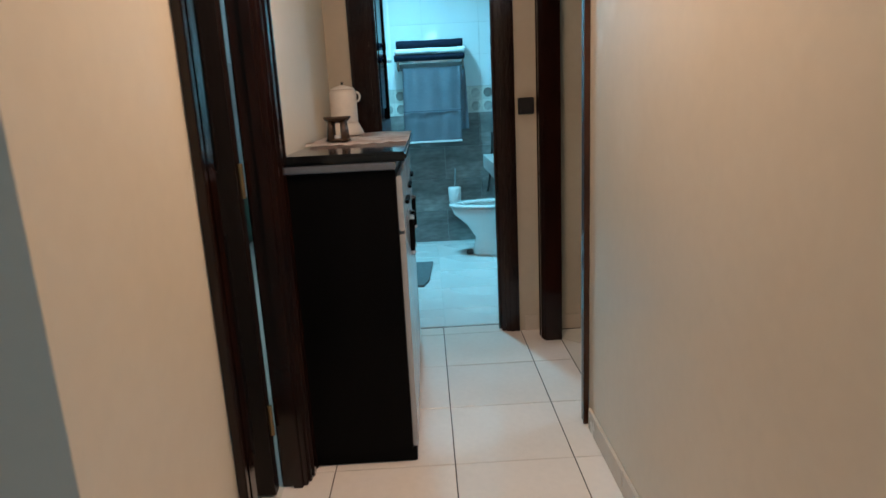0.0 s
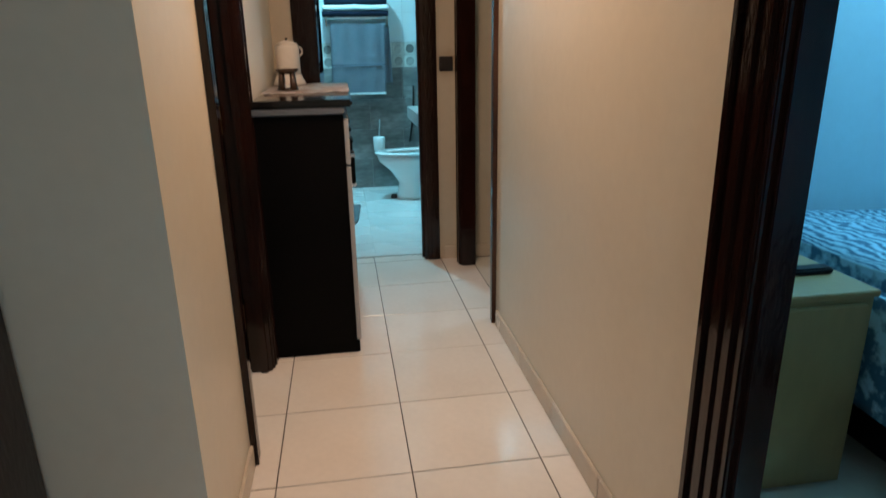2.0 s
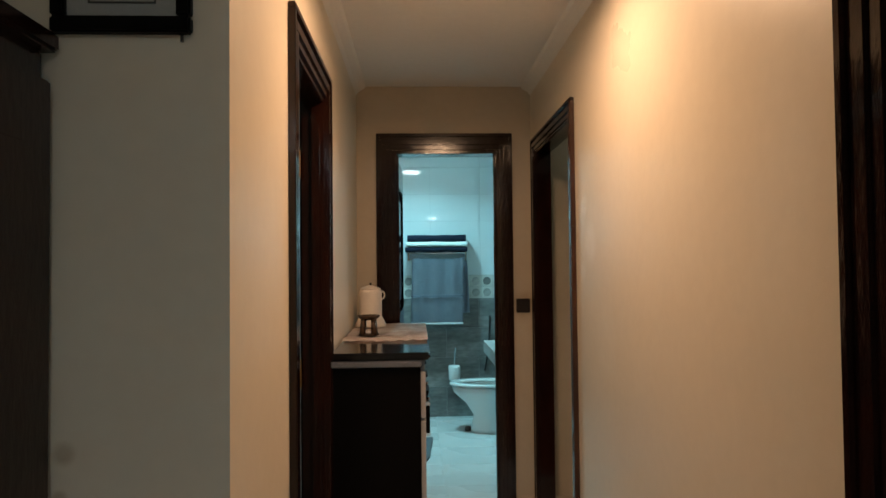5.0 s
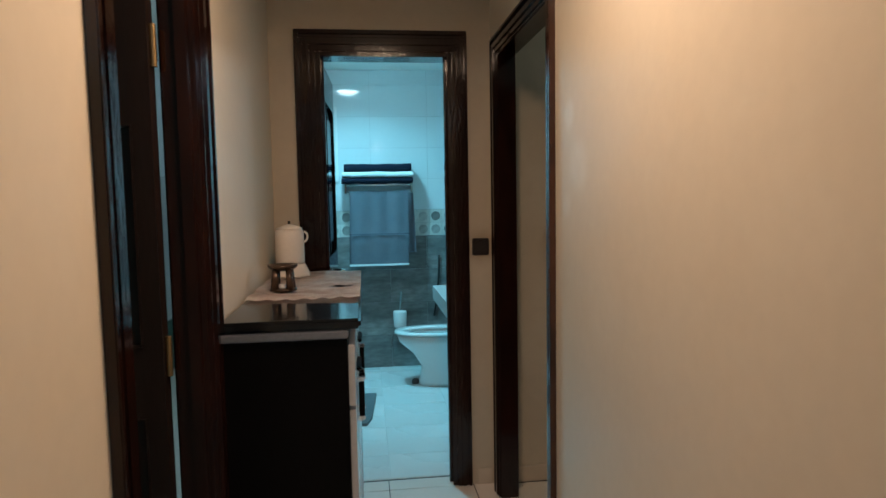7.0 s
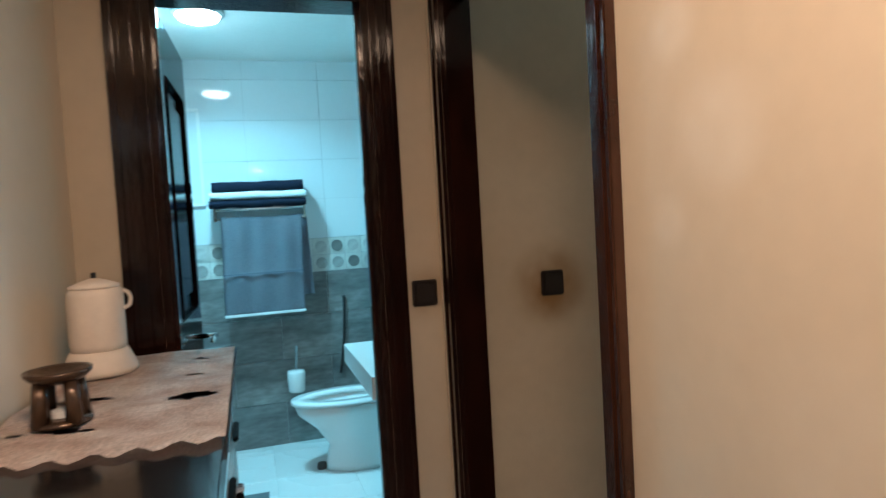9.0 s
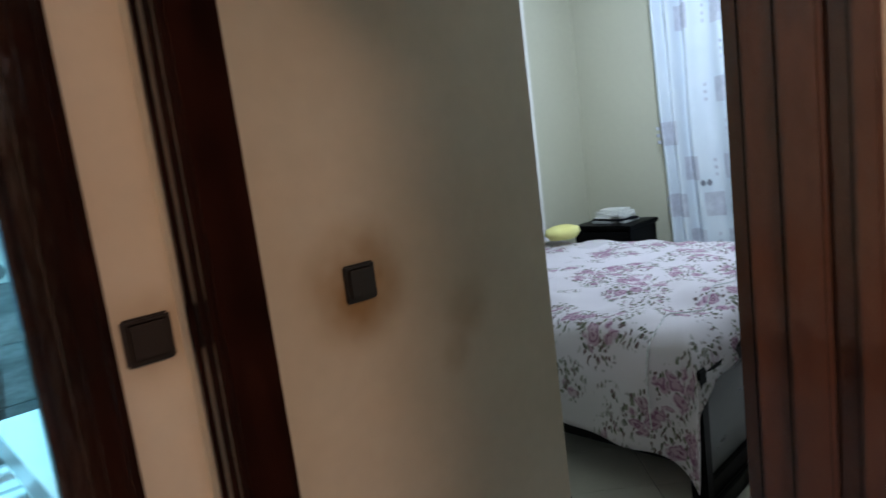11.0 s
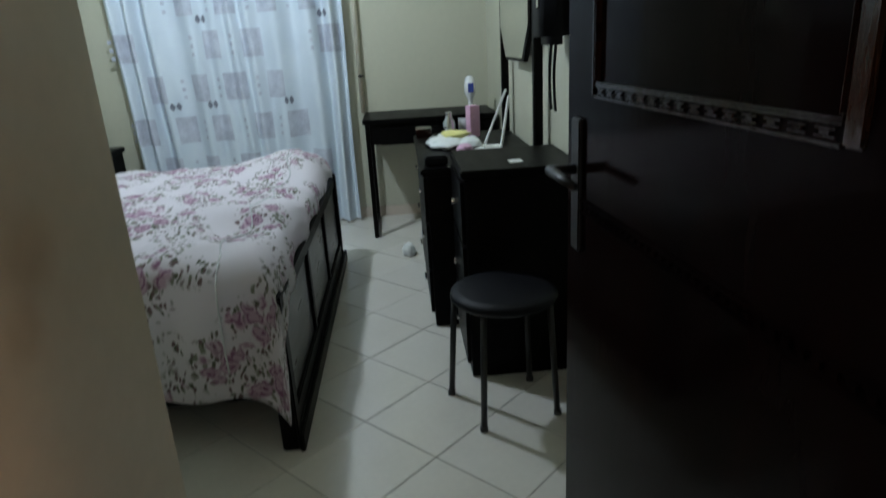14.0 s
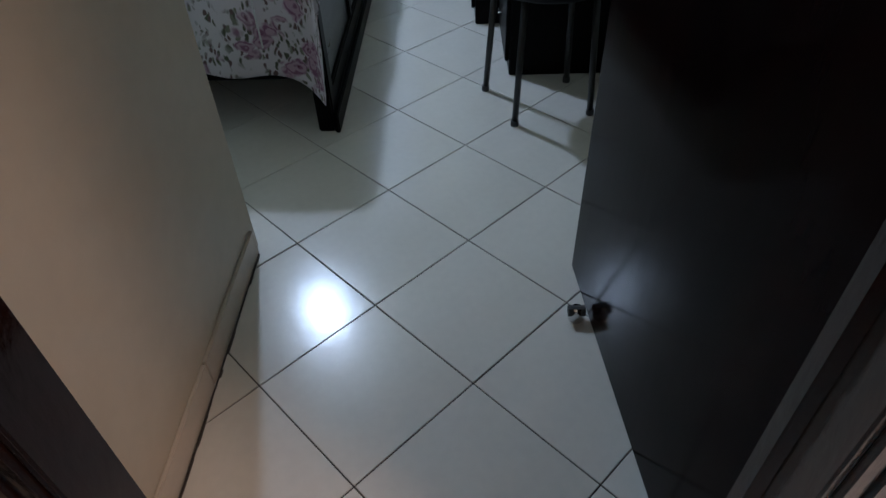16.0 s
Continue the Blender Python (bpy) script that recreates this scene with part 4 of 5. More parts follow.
part("bracket", bm_box(-0.012, 0.012, 0.05, 0.062, 0.05, 0.09, bevel=0.002), CHROME, o)

# towel rack with rolled towels above and a hanging towel
ry = BATH_BACK - 0.13
o = thing("towel_rack", "chrome wall towel rack over the slate tiles", "towel rack", (0, 0, 0))
for y in (BATH_BACK - 0.05, ry, BATH_BACK - 0.21):
    part("rail", bm_rod((-0.02, y, 1.50), (0.49, y, 1.50), 0.007), CHROME, o)
part("rail", bm_rod((-0.02, BATH_BACK - 0.21, 1.44), (0.49, BATH_BACK - 0.21, 1.44), 0.007), CHROME, o)
for x in (-0.02, 0.49):
    part("bracket", bm_box(x - 0.006, x + 0.006, BATH_BACK - 0.22, BATH_BACK - 0.002, 1.43, 1.51, bevel=0.002), CHROME, o)


def folded_towel(label, mat, z, t, y0, y1, x0, x1, seed):
    bm = bmesh.new()
    n = 24
    rings = []
    for i in range(n + 1):
        x = x0 + (x1 - x0) * i / n
        wob = 0.006 * noise.noise((x * 7, seed, 0))
        ring = []
        for k in range(16):
            a = 2 * math.pi * k / 16
            cy, sz = math.cos(a), math.sin(a)
            ring.append(bm.verts.new((x, (y0 + y1) / 2 + (y1 - y0) / 2 * math.copysign(abs(cy) ** 0.5, cy),
                                      z + t / 2 + wob + t / 2 * math.copysign(abs(sz) ** 0.6, sz) + 0.004 * noise.noise((x * 20, a, seed)))))
        rings.append(ring)
    for a, b in zip(rings, rings[1:]):
        for k in range(16):
            bm.faces.new((a[k], a[(k + 1) % 16], b[(k + 1) % 16], b[k]))
    bm.faces.new(rings[0])
    bm.faces.new(rings[-1])
    return tagged(mesh_object("folded_towel", bm, mat, True), label, "towel", "towels on the rack")


folded_towel("folded dark navy towel on the rack", NAVY, 1.51, 0.045, BATH_BACK - 0.22, BATH_BACK - 0.03, -0.05, 0.505, 1.0)
folded_towel("folded white towel between dark ones", WHITE_TERRY, 1.557, 0.045, BATH_BACK - 0.225, BATH_BACK - 0.03, -0.045, 0.51, 2.0)
folded_towel("rolled dark navy towel on top of the rack", NAVY, 1.604, 0.06, BATH_BACK - 0.2, BATH_BACK - 0.04, -0.03, 0.495, 3.0)


def hanging_towel(name, label, mat, x0, x1, y, ztop, zbot, seed, skew=0.0):
    bm = bmesh.new()
    nx, nz = 34, 40
    grid = []
    for i in range(nx + 1):
        row = []
        for j in range(nz + 1):
            u, v = i / nx, j / nz
            x = x0 + (x1 - x0) * u + skew * v
            z = ztop + (zbot - ztop) * v
            fold = 0.012 * math.sin(u * 21 + seed) * (0.35 + 0.65 * (1 - v)) + 0.01 * noise.noise((u * 4, v * 3, seed))
            row.append(bm.verts.new((x, y + fold, z + 0.008 * noise.noise((u * 2, v, seed)))))
        grid.append(row)
    for i in range(nx):
        for j in range(nz):
            bm.faces.new((grid[i][j], grid[i + 1][j], grid[i + 1][j + 1], grid[i][j + 1]))
    bmesh.ops.solidify(bm, geom=bm.faces[:], thickness=0.007)
    return tagged(mesh_object(name, bm, mat, True), label, "towel", "towels on the rack")


t1 = hanging_towel("hanging_towel", "blue-grey terry towel hanging from the rack", TERRY, 0.01, 0.47, BATH_BACK - 0.235, 1.455, 0.875, 0.4, -0.012)
part("band", bm_box(-0.001, 0.463, BATH_BACK - 0.252, BATH_BACK - 0.246, 1.113, 1.122), NAVY_GREY, t1, "darker woven stripe")
part("hem", bm_box(-0.004, 0.460, BATH_BACK - 0.250, BATH_BACK - 0.240, 0.868, 0.884, bevel=0.003), WHITE_TERRY, t1, "white hem")
hanging_towel("hanging_towel", "blue-grey towel end behind the first one", TERRY, 0.30, 0.505, BATH_BACK - 0.165, 1.44, 0.96, 2.1, 0.02)

# small pieces of the bathroom
o = thing("wall_niche_frame", "white framed recess panel on the bathroom wall", "wall panel", (-0.165, BATH_BACK - 0.008, 1.53), kind="structure")
for a in ((-0.10, 0.09, 0, 0.02), (-0.10, 0.09, 0.57, 0.59), (0.07, 0.09, 0.02, 0.57), (-0.10, -0.08, 0.02, 0.57)):
    part("edge", bm_box(a[0], a[1], -0.022, 0.002, a[2], a[3], bevel=0.004), CERAMIC, o)
part("pane", bm_box(-0.08, 0.07, -0.008, 0.0, 0.02, 0.57), WALL_TILE, o)
bm = bmesh.new()
rings = []
for k in range(13):
    t0 = k / 12
    rings.append([bm.verts.new((0.72 - 0.05 * t0 * t0 + 0.009 * math.cos(a * math.pi / 4), BATH_BACK - 0.03 + 0.009 * math.sin(a * math.pi / 4), 0.92 - 0.5 * t0)) for a in range(8)])
for a, b in zip(rings, rings[1:]):
    for k in range(8):
        bm.faces.new((a[k], a[(k + 1) % 8], b[(k + 1) % 8], b[k]))
bm.faces.new(rings[0])
bm.faces.new(rings[-1])
tagged(mesh_object("bidet_hose", bm, DARK_METAL, True), "dark flexible hose hanging on the slate wall", "hose")
bm = bmesh.new()
prism(bm, [(-0.20, 5.10), (0.10, 5.08), (0.135, 5.20), (0.17, 5.69), (-0.20, 5.70)], 0.0, 0.018)
tagged(mesh_object("bath_mat", bm, MAT_GREY), "grey bath mat lying on the white floor", "mat")
# a small dark spot on the floor, left of the toilet's foot
bm = bmesh.new()
lathe(bm, [(0.026, 0), (0.028, 0.01), (0.024, 0.035), (0.01, 0.04)], (0.468, 5.93, 0), 16, 1, 0.8)
tagged(mesh_object("floor_stub", bm, RUBBER, True), "small dark grey stub on the floor beside the toilet", "drain cover")

# ---- spare room seen through the near doorway ----
o = thing("low_cabinet", "cream laminate cabinet beside the blue bed", "cabinet", (0.96, 1.90, 0))
part("body", bm_box(0, 0.48, 0, 0.40, 0.0, 0.585, bevel=0.003), CREAM_LAMINATE, o)
part("top", bm_box(-0.005, 0.49, -0.008, 0.405, 0.585, 0.603, bevel=0.003), CREAM_LAMINATE, o)
part("door", bm_box(0.03, 0.45, -0.016, -0.001, 0.03, 0.57, bevel=0.003), CREAM_LAMINATE, o)
tagged(mesh_object("remote_control", bm_box(1.24, 1.42, 2.03, 2.075, 0.604, 0.622, bevel=0.005), VINYL), "black remote control on the cream cabinet", "remote")
o = thing("spare_bed", "low bed with a blue wavy patterned cover in the spare room", "bed", (1.5, 0.35, 0))
part("base", bm_box(0.03, 1.87, 0.03, 2.40, 0.08, 0.30, bevel=0.01), BLACK_WOOD, o)
for x in (0.08, 1.82):
    for y in (0.08, 2.33):
        part("leg", bm_box(x - 0.03, x + 0.03, y - 0.03, y + 0.03, 0, 0.08), BLACK_WOOD, o)
bm = bmesh.new()
box(bm, 0, 1.9, 0, 2.42, 0.16, 0.60, 0.05)
bmesh.ops.subdivide_edges(bm, edges=bm.edges[:], cuts=10, use_grid_fill=True)
for v in bm.verts:
    v.co += Vector((0.3, 0.3, 1.0)) * 0.025 * noise.noise(v.co * 4)
part("cover", bm, BLUE_COVER, o, "blue and white wavy bedcover", smooth=True)
tagged(mesh_object("tablet", bm_box(1.75, 1.90, 1.95, 2.15, 0.615, 0.63, bevel=0.004), VINYL), "black phone lying on the blue bed", "phone")

# ---- side room glimpsed through the hinge gap ----
tagged(mesh_object("orange_hanging", bm_box(-2.25, -1.75, 7.0, 7.03, 1.72, 2.2, bevel=0.004), ORANGE), "orange patterned cloth hanging on the white wall", "wall hanging")
o = thing("white_cupboard", "white cupboard with a dark green base in the side room", "cupboard", (-2.4, 6.6, 0))
part("body", bm_box(0, 0.9, 0, 0.44, 0.42, 1.6, bevel=0.005), CERAMIC, o)
part("base", bm_box(0, 0.9, 0.0, 0.44, 0.0, 0.42, bevel=0.005), GREEN, o)

# ---- bedroom ----
o = thing("double_bed", "black-brown wooden double bed with panelled footboard and tall headboard", "bed", (2.315, 4.045, 0))
BW, BL = 1.93, 2.24
for x in (0, BW - 0.06):
    part("post", bm_box(x, x + 0.06, 0, 0.06, 0, 0.56, bevel=0.006), BLACK_WOOD, o)
    part("post", bm_box(x, x + 0.07, BL - 0.07, BL, 0, 1.24, bevel=0.006), BLACK_WOOD, o)
part("top_rail", bm_box(0.06, BW - 0.06, 0.006, 0.054, 0.485, 0.545, bevel=0.005), BLACK_WOOD, o)
part("bottom_rail", bm_box(0.06, BW - 0.06, 0.004, 0.056, 0.06, 0.14, bevel=0.005), BLACK_WOOD, o)
part("foot_plinth", bm_box(-0.01, BW + 0.03, -0.016, 0.002, 0.0, 0.07, bevel=0.004), BLACK_WOOD, o)
n = 3
pw = (BW - 0.12) / n
for k in range(n):
    part("panel", bm_box(0.06 + k * pw + 0.015, 0.06 + (k + 1) * pw - 0.015, 0.018, 0.04, 0.14, 0.485, bevel=0.003), PANEL_GREY, o, "greyish satin panel")
    if k:
        part("stile", bm_box(0.06 + k * pw - 0.025, 0.06 + k * pw + 0.025, 0.006, 0.054, 0.14, 0.485, bevel=0.004), BLACK_WOOD, o)
for x in (0.005, BW - 0.04):
    part("side_rail", bm_box(x, x + 0.035, 0.06, BL - 0.07, 0.20, 0.36, bevel=0.004), BLACK_WOOD, o)
part("headboard", bm_box(0.07, BW - 0.07, BL - 0.055, BL - 0.015, 0.30, 1.16, bevel=0.006), BLACK_WOOD, o)
bm = bmesh.new()
box(bm, -0.03, BW + 0.03, BL - 0.08, BL + 0.005, 1.16, 1.22, 0.012)
part("headboard_cap", bm, BLACK_WOOD, o)
for x in (0.03, BW - 0.03):
    bm = bmesh.new()
    lathe(bm, [(0.02, 1.24), (0.035, 1.25), (0.03, 1.27), (0.012, 1.285)], (x, BL - 0.035, 0), 16)
    part("finial", bm, BLACK_WOOD, o, smooth=True)
part("slats", bm_box(0.04, BW - 0.04, 0.07, BL - 0.08, 0.26, 0.30), BLACK_WOOD, o)
bm = bmesh.new()
box(bm, 2.36, 4.20, 4.11, 6.18, 0.30, 0.54, 0.05)
tagged(mesh_object("mattress", bm, PAPER, True), "white mattress on the double bed", "mattress")

# quilt: a soft sheet laid over the bed, hanging over the near side and the foot


def quilt_point(s, t):
    """s metres in from the near side edge, t metres in from the foot edge; negative values hang down."""
    top = 0.655 + 0.085 * math.exp(-((s - 1.72) ** 2 + (t - 0.22) ** 2) / 0.11) + 0.03 * math.sin(s * 2.1 + 0.5) * math.exp(-t)
    r = 0.10
    hs, ht = max(0.0, r - s), max(0.0, r - t)

    def bend(h):
        if h <= 0:
            return 0.0, 0.0
        a = h / r
        if a < math.pi / 2:
            return r * math.sin(a), r * (1 - math.cos(a))
        return r, r + (h - r * math.pi / 2)
    ox, dz1 = bend(hs)
    oy, dz2 = bend(ht)
    x = 2.32 + max(s, r) - ox
    y = 4.07 + max(t, r) - oy
    both = min(dz1, dz2)
    dz = max(dz1, dz2) + 0.35 * both
    x -= 0.02 * min(1, dz1 * 4) + 0.05 * both
    y -= 0.025 * min(1, dz2 * 4) + 0.04 * both
    wrinkle = 0.034 * noise.noise((s * 3.2, t * 3.2, 0.3)) + 0.014 * noise.noise((s * 8, t * 8, 2.0))
    x += 0.030 * noise.noise((t * 5, dz1 * 2, 4.0)) * min(1, dz1 * 5)
    y += 0.026 * noise.noise((s * 5, dz2 * 2, 6.0)) * min(1, dz2 * 5)
    quilting = 0.008 * (math.cos(s * 16) * math.cos(t * 16))
    return x, y, top - dz + wrinkle + quilting * (1 if dz < 0.05 else 0.3)


bm = bmesh.new()
uvl = bm.loops.layers.uv.new("UVMap")
S0, S1, T0, T1 = -0.36, 1.93, -0.15, 2.02
ns, ntt = 112, 108
grid = [[None] * (ntt + 1) for _ in range(ns + 1)]
for i in range(ns + 1):
    for j in range(ntt + 1):
        s, t = S0 + (S1 - S0) * i / ns, T0 + (T1 - T0) * j / ntt
        hang = 0.10 * math.exp(-((t + 0.04) / 0.13) ** 2)
        t += (1 - j / ntt) ** 6 * 0.10 * max(0.0, s) / 1.9
        if i / ns < 0.3:
            s -= hang * (1 - i / ns / 0.3)
            s -= 0.025 * math.sin(t * 7) * (1 - i / ns / 0.3)
        grid[i][j] = (bm.verts.new(quilt_point(s, t)), s, t)
for i in range(ns):
    for j in range(ntt):
        q = (grid[i][j], grid[i + 1][j], grid[i + 1][j + 1], grid[i][j + 1])
        f = bm.faces.new([v[0] for v in q])
        for loop, v in zip(f.loops, q):
            loop[uvl].uv = (v[1], v[2])
bmesh.ops.solidify(bm, geom=bm.faces[:], thickness=-0.022)
quilt = tagged(mesh_object("quilt", bm, QUILT, True), "white quilt printed with dusty pink roses, spread over the bed", "quilt")
bm = bmesh.new()
line = [Vector(quilt_point(0.10 + 1.74 * k / 60, 0.16 + 0.02 * math.sin(k * 0.4))) + Vector((0, 0, 0.004)) for k in range(61)]
line = [Vector(quilt_point(-0.30 + 0.04 * k, 0.16)) + Vector((-0.005, 0, 0.0)) for k in range(10)] + line
for a, b in zip(line, line[1:]):
    rod(bm, a, b, 0.003, 6)
part("piping", bm, WHITE_TERRY, quilt, "white piping seam", smooth=True)
bm = bmesh.new()
lathe(bm, [(0.02, 0), (0.10, 0.012), (0.135, 0.05), (0.125, 0.085), (0.07, 0.105), (0.01, 0.10)], (4.10, 5.82, 0.675), 24, 1.15, 0.85)
tagged(mesh_object("yellow_cushion", bm, YELLOW, True), "pale yellow round cushion lying on the quilt", "cushion")

# nightstand with papers
o = thing("nightstand", "black-brown wooden nightstand beside the bed", "nightstand", (4.66, 5.60, 0))
part("body", bm_box(0, 0.42, 0, 0.50, 0.06, 0.65, bevel=0.004), BLACK_WOOD, o)
part("top", bm_box(-0.015, 0.435, -0.015, 0.515, 0.65, 0.685, bevel=0.005), BLACK_WOOD, o)
part("plinth", bm_box(0.01, 0.41, 0.01, 0.49, 0, 0.06), BLACK_WOOD, o)
for z0 in (0.08, 0.365):
    dw = part("drawer", bm_box(-0.016, -0.001, 0.02, 0.48, z0, z0 + 0.27, bevel=0.003), BLACK_WOOD, o)
    part("knob", bm_rod((-0.016, 0.25, z0 + 0.135), (-0.036, 0.25, z0 + 0.135), 0.012), CHROME, dw)
for k, (mat, dx, dy, rot) in enumerate(((GREY_PAPER, 0.30, 0.22, 8), (VINYL, 0.30, 0.21, -6), (PAPER, 0.26, 0.19, 12), (PAPER, 0.26, 0.19, -3), (PAPER, 0.25, 0.18, 6),
                                        (PAPER, 0.2, 0.15, 15))):
    ob = mesh_object("book", bm_box(-dx / 2, dx / 2, -dy / 2, dy / 2, 0, 0.017, bevel=0.002), mat)
    ob.matrix_basis = pose(4.87, 5.84, 0.686 + k * 0.018, 0, 0, rot + 80)
    tagged(ob, "thin black folder in a pile on the nightstand" if mat is VINYL else "pale papers piled on the nightstand", "book", "papers on the nightstand")

# window behind the curtain
o = thing("window_1", "dark night window behind the curtain", "window", (FAR, 4.10, 0.35), kind="structure")
for a in ((0, 1.35, 0, 0.06), (0, 1.35, 1.89, 1.95), (0, 0.06, 0.06, 1.89), (1.29, 1.35, 0.06, 1.89), (0.65, 0.70, 0.06, 1.89)):
    part("window_frame", bm_box(0.04, 0.10, a[0], a[1], a[2], a[3], bevel=0.004), WOOD, o)
for a in (0.06, 0.70):
    part("pane", bm_box(0.065, 0.071, a, a + 0.59, 0.06, 1.89), GLASS_DARK, o)

# curtain of soft pleats, with printed squares laid on the cloth
CX = 5.17


def curtain_point(u, z):
    """u from 0 (at the desk) to 1, along y; the cloth narrows a little towards the floor on the bed side."""
    y1 = 5.56 - 0.06 * max(0.0, min(1.0, (1.5 - z) / 1.2))
    y = 3.985 + (y1 - 3.985) * u
    amp = 0.034 + 0.014 * math.sin(u * 9) + 0.008 * math.sin(u * 31)
    x = CX + amp * math.sin(u * 62 + 2.2 * math.sin(u * 13) + 0.25 * math.sin(z * 1.7)) + 0.012 * noise.noise((u * 9, z * 0.8, 0))
    return x, y + 0.006 * math.sin(z * 3 + u * 20), z


o = thing("curtain", "sheer bluish white curtain with grey printed squares before the window", "curtain", (0, 0, 0))
bm = bmesh.new()
nu, nz = 260, 30
grid = [[bm.verts.new(curtain_point(i / nu, 0.015 + 2.60 * j / nz)) for j in range(nz + 1)] for i in range(nu + 1)]
for i in range(nu):
    for j in range(nz):
        bm.faces.new((grid[i][j], grid[i + 1][j], grid[i + 1][j + 1], grid[i][j + 1]))
part("cloth", bm, SHEER, o, smooth=True)
rng = random.Random(4)


def patch(bm, u0, u1, z0, z1):
    k = max(4, int((u1 - u0) * 260))
    rows = []
    for i in range(k + 1):
        u = u0 + (u1 - u0) * i / k
        pa, pb = curtain_point(u, z0), curtain_point(u, z1)
        rows.append((bm.verts.new((pa[0] - 0.004, pa[1], pa[2])), bm.verts.new((pb[0] - 0.004, pb[1], pb[2]))))
    for a, b in zip(rows, rows[1:]):
        bm.faces.new((a[0], b[0], b[1], a[1]))


for row in range(9):
    z = 0.10 + row * 0.285
    for k in range(6):
        u = 0.02 + (0.085 if row % 2 else 0) + k * 0.175 + rng.uniform(-0.008, 0.008)
        if u > 0.90 or rng.random() < 0.22:
            continue
        bm = bmesh.new()
        patch(bm, u, u + rng.uniform(0.07, 0.095), z, z + 0.185)
        part("printed_square", bm, PRINT_GREY, o, "grey printed square")
        if row % 2 == 0 and k % 3 != 2:
            bm = bmesh.new()
            zz = z + 0.235
            for du in (0.0, 0.021):
                for q, w2 in ((0, 0.4), (1, 0.9), (2, 1.0), (3, 0.8), (4, 0.4)):
                    patch(bm, u + 0.05 + du + 0.009 * (1 - w2), u + 0.05 + du + 0.009 * (1 + w2), zz + q * 0.010, zz + (q + 1) * 0.010)
            part("printed_leaf", bm, PRINT_DARK, o, "dark printed leaf pair")
        for q in range(3):
            bm = bmesh.new()
            patch(bm, u + 0.115, u + 0.128, z + 0.02 + 0.055 * q, z + 0.045 + 0.055 * q)
            part("printed_ring", bm, PRINT_GREY, o, "small grey printed mark")
part("rail", bm_rod((CX, 3.90, 2.63), (CX, 5.68, 2.63), 0.012), CHROME, o)

# pipe beside the curtain
o = thing("wall_pipe", "cream painted pipe with a small valve on the bedroom wall", "pipe", (FAR - 0.035, 3.90, 0.0), kind="structure")
part("tube", bm_rod((0, 0, 0.80), (0, 0, BED_TOP), 0.016), PIPE_PAINT, o, smooth=True)
part("valve", bm_rod((-0.03, 0, 1.06), (0.01, 0, 1.06), 0.012), DARK_METAL, o)
part("lever", bm_box(-0.036, -0.03, -0.03, 0.012, 1.055, 1.066), DARK_METAL, o)

# framed verse
o = thing("framed_text", "black and silver framed page of unreadable script lines", "picture", (FAR, 3.435, 1.705))
w, h = 0.25, 0.41
for a in ((-w, w, 0, 0.05), (-w, w, h - 0.05, h), (-w, -w + 0.045, 0.05, h - 0.05), (w - 0.045, w, 0.05, h - 0.05)):
    part("frame", bm_box(-0.03, -0.001, a[0], a[1], a[2], a[3], bevel=0.006), BLACK_WOOD, o)
part("mount", bm_box(-0.012, -0.002, -w + 0.04, w - 0.04, 0.045, h - 0.045), GREY_PAPER, o, "silver-grey mount")
bm = bmesh.new()
c = 0.05
ol = [(-0.19, 0.075 + c), (-0.19 + c, 0.075), (0.19 - c, 0.075), (0.19, 0.075 + c), (0.19, h - 0.075 - c), (0.19 - c, h - 0.075), (-0.19 + c, h - 0.075), (-0.19, h - 0.075 - c)]
a = [bm.verts.new((-0.0145, y, z)) for y, z in ol]
b = [bm.verts.new((-0.012, y, z)) for y, z in ol]
for k in range(8):
    bm.faces.new((a[k], a[(k + 1) % 8], b[(k + 1) % 8], b[k]))
bm.faces.new(a)
bm.faces.new(b)
part("page", bm, PAPER, o, "cream eight-cornered page")
rng = random.Random(9)
for k in range(9):
    bm = bmesh.new()
    z = 0.098 + k * 0.025
    y = -0.155 + (0.03 if k in (0, 8) else 0)
    end = 0.155 - (0.03 if k in (0, 8) else 0)
    while y < end:
        d = rng.uniform(0.006, 0.024)
        low = z + rng.uniform(-0.003, 0.003)
        box(bm, -0.0158, -0.0143, y, min(y + d, end), low, low + rng.uniform(0.003, 0.009))
        y += d + rng.uniform(0.003, 0.009)
    part("script_line", bm, GREY_INK, o)

# writing desk by the window wall
o = thing("writing_desk", "black-brown wooden desk with straight legs under the framed page", "desk", (4.69, 2.995, 0))
part("desktop", bm_box(0, 0.53, 0, 0.89, 0.775, 0.805, bevel=0.004), BLACK_WOOD, o)
part("apron", bm_box(0.02, 0.51, 0.02, 0.87, 0.64, 0.775, bevel=0.003), BLACK_WOOD, o)
dw = part("drawer", bm_box(0.004, 0.02, 0.10, 0.78, 0.635, 0.745, bevel=0.003), BLACK_WOOD, o)
part("knob", bm_rod((0.004, 0.44, 0.69), (-0.012, 0.44, 0.69), 0.010), CHROME, dw)
for x in (0.005, 0.495):
    for y in (0.005, 0.845):
        part("leg", bm_box(x, x + 0.03, y, y + 0.03, 0, 0.775, bevel=0.003), BLACK_WOOD, o)
part("stretcher", bm_box(0.03, 0.50, 0.848, 0.872, 0.03, 0.055, bevel=0.003), BLACK_WOOD, o)

